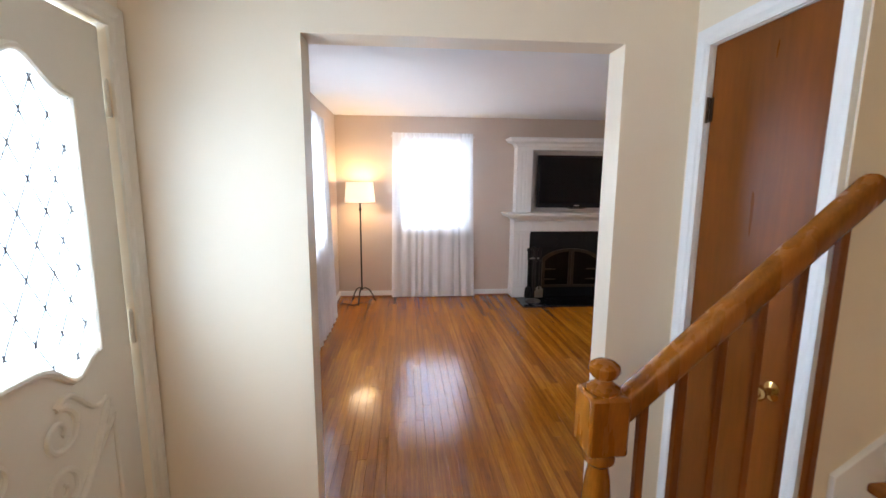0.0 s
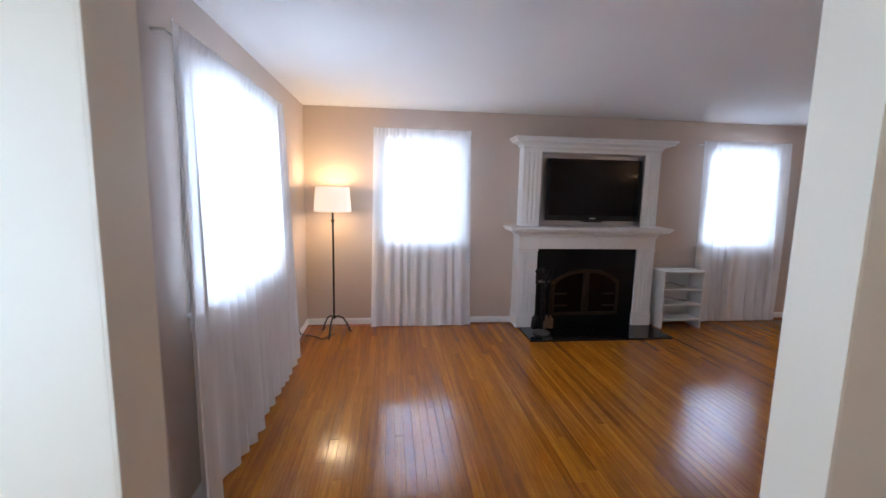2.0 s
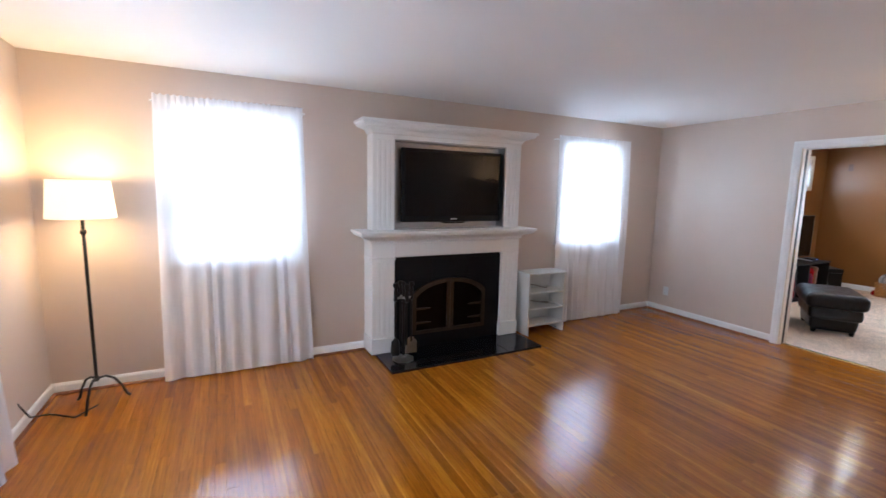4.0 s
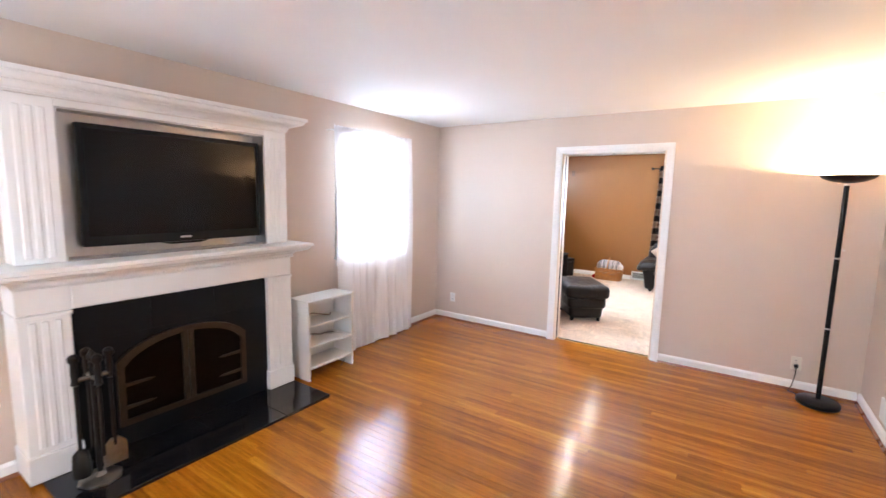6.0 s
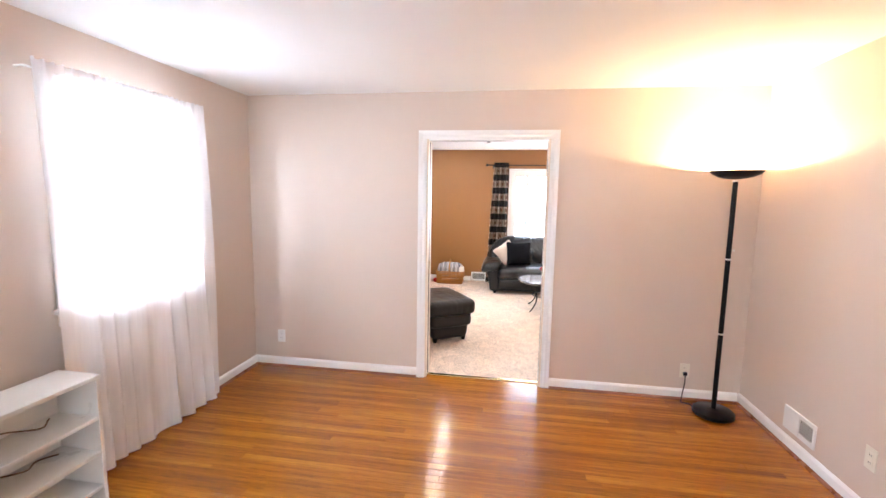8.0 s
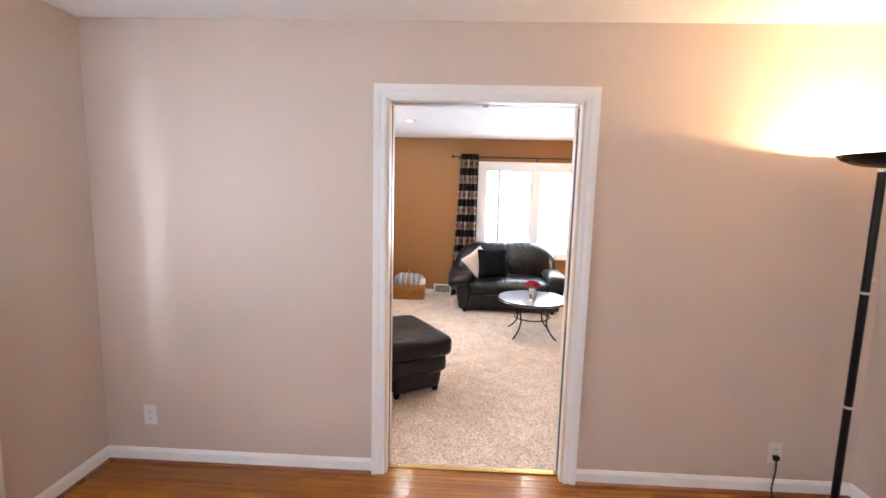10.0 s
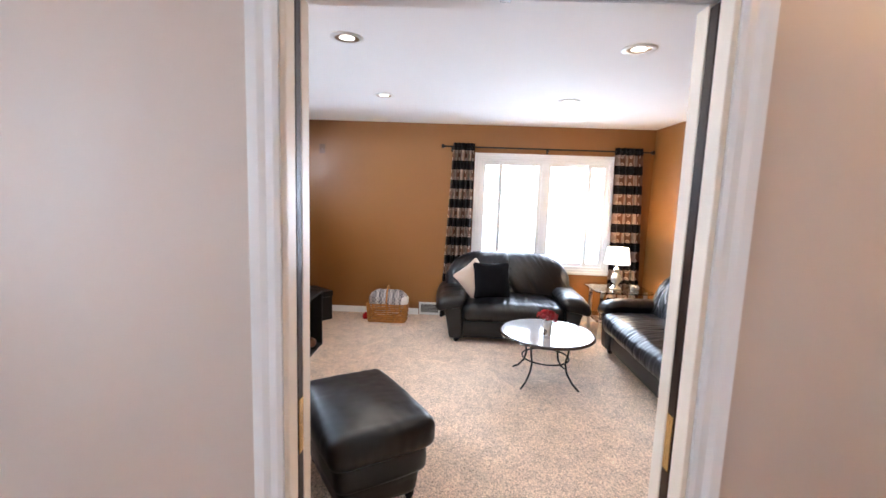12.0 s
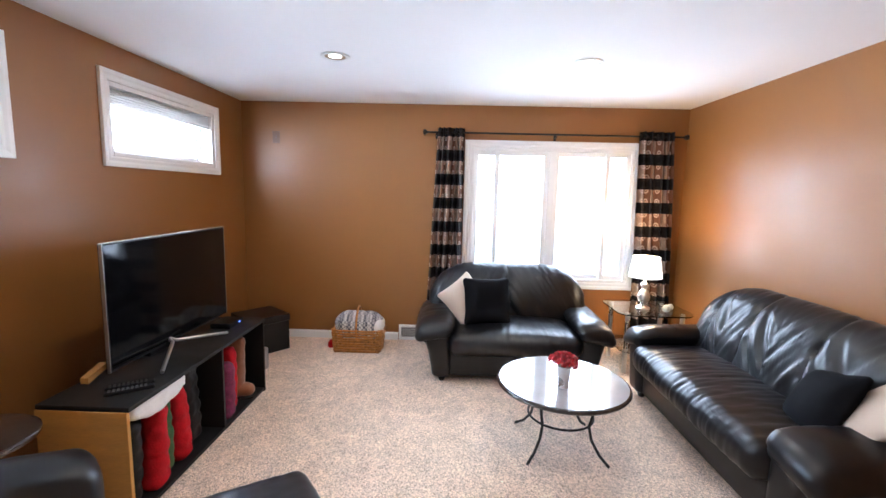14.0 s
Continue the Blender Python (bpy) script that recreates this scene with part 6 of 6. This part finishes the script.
# ---- family room: patterned curtains ----
def band_cloth():
    m = bpy.data.materials.new("banded_jacquard")
    m.use_nodes = True
    n, l = m.node_tree.nodes, m.node_tree.links
    b = n["Principled BSDF"]
    b.inputs["Roughness"].default_value = 0.55
    b.inputs["Specular IOR Level"].default_value = 0.2
    tc = n.new("ShaderNodeUVMap")
    sep = n.new("ShaderNodeSeparateXYZ")
    l.new(tc.outputs[0], sep.inputs[0])

    def m2(op, a, bb, c=None):
        q = n.new("ShaderNodeMath")
        q.operation = op
        for i, v in enumerate((a, bb, c)):
            if v is None:
                continue
            if isinstance(v, (int, float)):
                q.inputs[i].default_value = v
            else:
                l.new(v, q.inputs[i])
        return q.outputs[0]
    fz = m2("FRACT", m2("DIVIDE", sep.outputs["Y"], 0.235), 0)
    black = m2("LESS_THAN", fz, 0.46)
    # motifs: rings in squares along the cloth
    fu = m2("FRACT", m2("DIVIDE", sep.outputs["X"], 0.13), 0)
    du = m2("MULTIPLY", m2("SUBTRACT", fu, 0.5), 0.13)
    dv = m2("MULTIPLY", m2("SUBTRACT", m2("FRACT", m2("DIVIDE", m2("ADD", sep.outputs["Y"], 0.063), 0.1175), 0), 0.5), 0.1175)
    rad = m2("SQRT", m2("ADD", m2("MULTIPLY", du, du), m2("MULTIPLY", dv, dv)), 0)
    ring = m2("LESS_THAN", m2("ABSOLUTE", m2("SUBTRACT", rad, 0.028), 0), 0.007)
    dot = m2("LESS_THAN", rad, 0.012)
    mark = m2("MAXIMUM", ring, dot)
    stripe = m2("GREATER_THAN", m2("FRACT", m2("DIVIDE", sep.outputs["X"], 0.26), 0), 0.5)
    ns = n.new("ShaderNodeTexNoise")
    ns.inputs["Scale"].default_value = 160
    mp = n.new("ShaderNodeMapping")
    mp.inputs["Scale"].default_value = (1, 0.15, 1)
    l.new(tc.outputs[0], mp.inputs[0])
    l.new(mp.outputs[0], ns.inputs["Vector"])

    def mix(f, a, bb):
        q = n.new("ShaderNodeMix")
        q.data_type = "RGBA"
        l.new(f, q.inputs["Factor"])
        for sock, v in ((6, a), (7, bb)):
            if isinstance(v, tuple):
                q.inputs[sock].default_value = (*v, 1)
            else:
                l.new(v, q.inputs[sock])
        return q.outputs[2]
    tan = mix(stripe, (0.20, 0.092, 0.050), (0.46, 0.34, 0.265))
    tan = mix(m2("MULTIPLY", ns.outputs["Fac"], 0.55), tan, (0.03, 0.014, 0.010))
    pale = mix(mark, tan, (0.50, 0.39, 0.32))
    dark = mix(mark, (0.003, 0.0025, 0.003), (0.018, 0.014, 0.012))
    col = mix(black, pale, dark)
    l.new(col, b.inputs["Base Color"])
    # lit through a little
    tr = n.new("ShaderNodeBsdfTranslucent")
    l.new(col, tr.inputs["Color"])
    ms = n.new("ShaderNodeMixShader")
    ms.inputs[0].default_value = 0.14
    l.new(b.outputs[0], ms.inputs[1])
    l.new(tr.outputs[0], ms.inputs[2])
    l.new(ms.outputs[0], n["Material Output"].inputs["Surface"])
    return m


JACQUARD = band_cloth()


def drape(label, y0, y1, f0, f1, seed):
    """A gathered banded panel; f0, f1: how far its edges move out towards the floor."""
    root = thing("patterned_curtain", label, "curtain", group="banded curtains")
    bm = bmesh.new()
    uv = bm.loops.layers.uv.new("UVMap")
    folds, nu, nz = 5, 80, 30
    rows = []
    for j in range(nz + 1):
        f = j / nz
        z = 2.20 - f * 2.18
        row = []
        for i in range(nu + 1):
            g = i / nu
            a, b = y0 - f0 * f, y1 + f1 * f
            ph = noise.noise(Vector((g * 3 + seed, 0.7 * f, seed)))
            d = 0.040 * math.sin(2 * math.pi * (folds * g + 0.5 * ph)) * (0.8 + 0.3 * f) + 0.015 * ph
            row.append((bm.verts.new((9.865 + d, a + (b - a) * g, z)), g * 0.85, z))
        rows.append(row)
    for p, q in zip(rows, rows[1:]):
        for i in range(nu):
            quad = (p[i], p[i + 1], q[i + 1], q[i])
            fc = bm.faces.new([v[0] for v in quad])
            for lp, v in zip(fc.loops, quad):
                lp[uv].uv = (v[1], v[2])
    part("cloth", bm, JACQUARD, root, "black and tan banded jacquard", True)
    for k in range(6):
        bm = bmesh.new()
        y = y0 + (y1 - y0) * (k + 0.5) / 6
        tube(bm, [(9.865 + 0.019 * math.cos(2 * math.pi * i / 16), y, 2.155 + 0.019 * math.sin(2 * math.pi * i / 16)) for i in range(17)], 0.004, 6)
        part("grommet", bm, IRON, root, "dark metal grommet", True)


drape("black and tan banded curtain hanging behind the loveseat", 3.435, 3.70, 0.0, 0.10, 2.2)
drape("black and tan banded curtain in the room corner", 1.42, 1.755, 0.13, -0.05, 8.4)
rod = thing("curtain_rod", "slim dark metal curtain rod with square finials", "curtain rod")
bm = bmesh.new()
tube(bm, [(9.865, 1.31, 2.155), (9.865, 3.80, 2.155)], 0.009, 12)
part("pole", bm, IRON, rod, "", True)
for y, s in ((1.31, -1), (3.80, 1)):
    bm = bmesh.new()
    tube(bm, [(9.865, y, 2.155), (9.865, y + s * 0.012, 2.155)], 0.014, 12)
    box(bm, 9.842, 9.888, min(y + s * 0.012, y + s * 0.045), max(y + s * 0.012, y + s * 0.045), 2.132, 2.178, 0.008)
    part("finial", bm, IRON, rod, "square dark finial")
for y in (1.40, 2.54, 3.715):
    bm = bmesh.new()
    tube(bm, [(FX1, y, 2.13), (9.87, y, 2.13), (9.865, y, 2.145)], 0.005, 8)
    box(bm, FX1 - 0.004, FX1, y - 0.012, y + 0.012, 2.10, 2.16)
    part("bracket", bm, IRON, rod)


# ---- family room: raised blinds and recessed lights ----
BLIND = sheer("cellular_blind", (0.66, 0.64, 0.62), 0.025, 0.25)
for hw in (HW1, HW2):
    root = thing("window_blind", "white pleated blind drawn up in the high window", "blind", group="raised blinds")
    for k in range(5):
        z = 2.172 - 0.0165 * (k + 1)
        bm = bmesh.new()
        prism(bm, [(FN + 0.015, z + 0.008), (FN + 0.035, z + 0.0165), (FN + 0.055, z + 0.008), (FN + 0.035, z)], "x", hw[0] + 0.034, hw[1] - 0.034)
        part("pleat", bm, BLIND, root)
    part("bottom_rail", boxbm(hw[0] + 0.034, hw[1] - 0.034, FN + 0.015, FN + 0.055, 2.070, 2.088, 0.003), BLIND, root)

LIT = glow("lamp_face", (1.0, 0.93, 0.82), 5.0)
REFLECTOR = mat("warm_reflector", (0.42, 0.30, 0.18), 0.35, 0.9, var=0.1, bump=0)
for x, y in ((7.02, 4.304), (7.078, 2.64), (8.46, 4.33), (8.495, 2.67)):
    root = thing("recessed_light", "lit recessed ceiling light with a white trim ring", "ceiling light", (x, y, H2), group="recessed ceiling lights")
    bm = bmesh.new()
    lathe(bm, [(0.066, 0.0), (0.094, 0.0), (0.096, -0.004), (0.090, -0.008), (0.070, -0.007), (0.066, -0.002)], 36)
    part("trim_ring", bm, WHITEPL, root, "white metal trim ring", True)
    bm = bmesh.new()
    lathe(bm, [(0.042, -0.0015), (0.068, -0.0045), (0.068, -0.0005), (0.042, -0.0005)], 32)
    part("reflector", bm, REFLECTOR, root, "warm metal reflector", True)
    bm = bmesh.new()
    lathe(bm, [(0.0, -0.003), (0.042, -0.002), (0.042, -0.0004), (0.0, -0.0004)], 32)
    part("lamp_face", bm, LIT, root, "glowing lamp face")
    area = bpy.data.lights.new("recessed_light_beam", "AREA")
    area.shape, area.size, area.energy, area.color = "DISK", 0.08, 6, (1.0, 0.84, 0.62)
    ob = new("recessed_light_beam", area)
    ob.matrix_world = look((x, y, H2 - 0.012), (x, y, 0))


# ---- oak floor boards ----
def boards():
    rnd = random.Random(11)
    floor = thing("floor", "narrow orange brown oak strip floor, worn and glossy", "floor", kind="structure")
    w, gap = 0.0571, 0.0005
    near, rest = [], []
    x = WX - 0.005
    while x < 5.52:
        y = 1.40 - rnd.random() * 1.2
        while y < NY:
            ln = rnd.choice((0.9, 1.2, 1.5, 1.8, 2.1, 2.5))
            a, b = max(y, 1.40), min(y + ln, NY + 0.005)
            if b - a > 0.05:
                near.append((x, a, b, rnd.uniform(-0.07, 0.07), rnd.uniform(-0.0002, 0.0002)))
            y += ln
        x += w
    near.sort(key=lambda r: -(0.6 * (r[2] - r[1]) - abs(r[0] - 1.6) * 0.25))
    cache = {}
    for k, (x, a, b, tilt, dz) in enumerate(near):
        ln = round((b - a) - gap, 3)
        if ln not in cache:
            bm = bmesh.new()
            c = 0.0005
            h = w / 2 - gap / 2
            lo = [bm.verts.new(p) for p in ((-h, 0, -0.018), (h, 0, -0.018), (h, ln, -0.018), (-h, ln, -0.018))]
            mi = [bm.verts.new(p) for p in ((-h, 0, -c), (h, 0, -c), (h, ln, -c), (-h, ln, -c))]
            hi = [bm.verts.new(p) for p in ((-h + c, c, 0), (h - c, c, 0), (h - c, ln - c, 0), (-h + c, ln - c, 0))]
            for p, q in ((lo, mi), (mi, hi)):
                for i in range(4):
                    bm.faces.new((p[i], p[(i + 1) % 4], q[(i + 1) % 4], q[i]))
            bm.faces.new(hi)
            me = bpy.data.meshes.new("board")
            bm.to_mesh(me)
            bm.free()
            me.materials.append(OAK)
            cache[ln] = me
        m = pose(x + w / 2, a, dz, 0, tilt, 0)
        if k < 300:
            ob = new("board", cache[ln])
            ob.parent = floor
            ob.matrix_local = m
        else:
            rest.append((cache[ln], m))
    bm = bmesh.new()
    for me, m in rest:
        n0 = len(bm.verts)
        bm.from_mesh(me)
        bm.verts.ensure_lookup_table()
        bmesh.ops.transform(bm, matrix=m, verts=bm.verts[n0:])
    if rest:
        ob = part("board", bm, OAK, floor)
        ob["kind"] = "stuff"
    hall = bmesh.new()
    for k in range(38):
        a = -1.06 + k * w
        box(hall, a, a + w - gap, -2.0, 1.40, -0.018, 0.0, 0.0006)
    setting("floor_hall", hall, OAK, "orange brown oak strip floor in the hall", "floor")


boards()
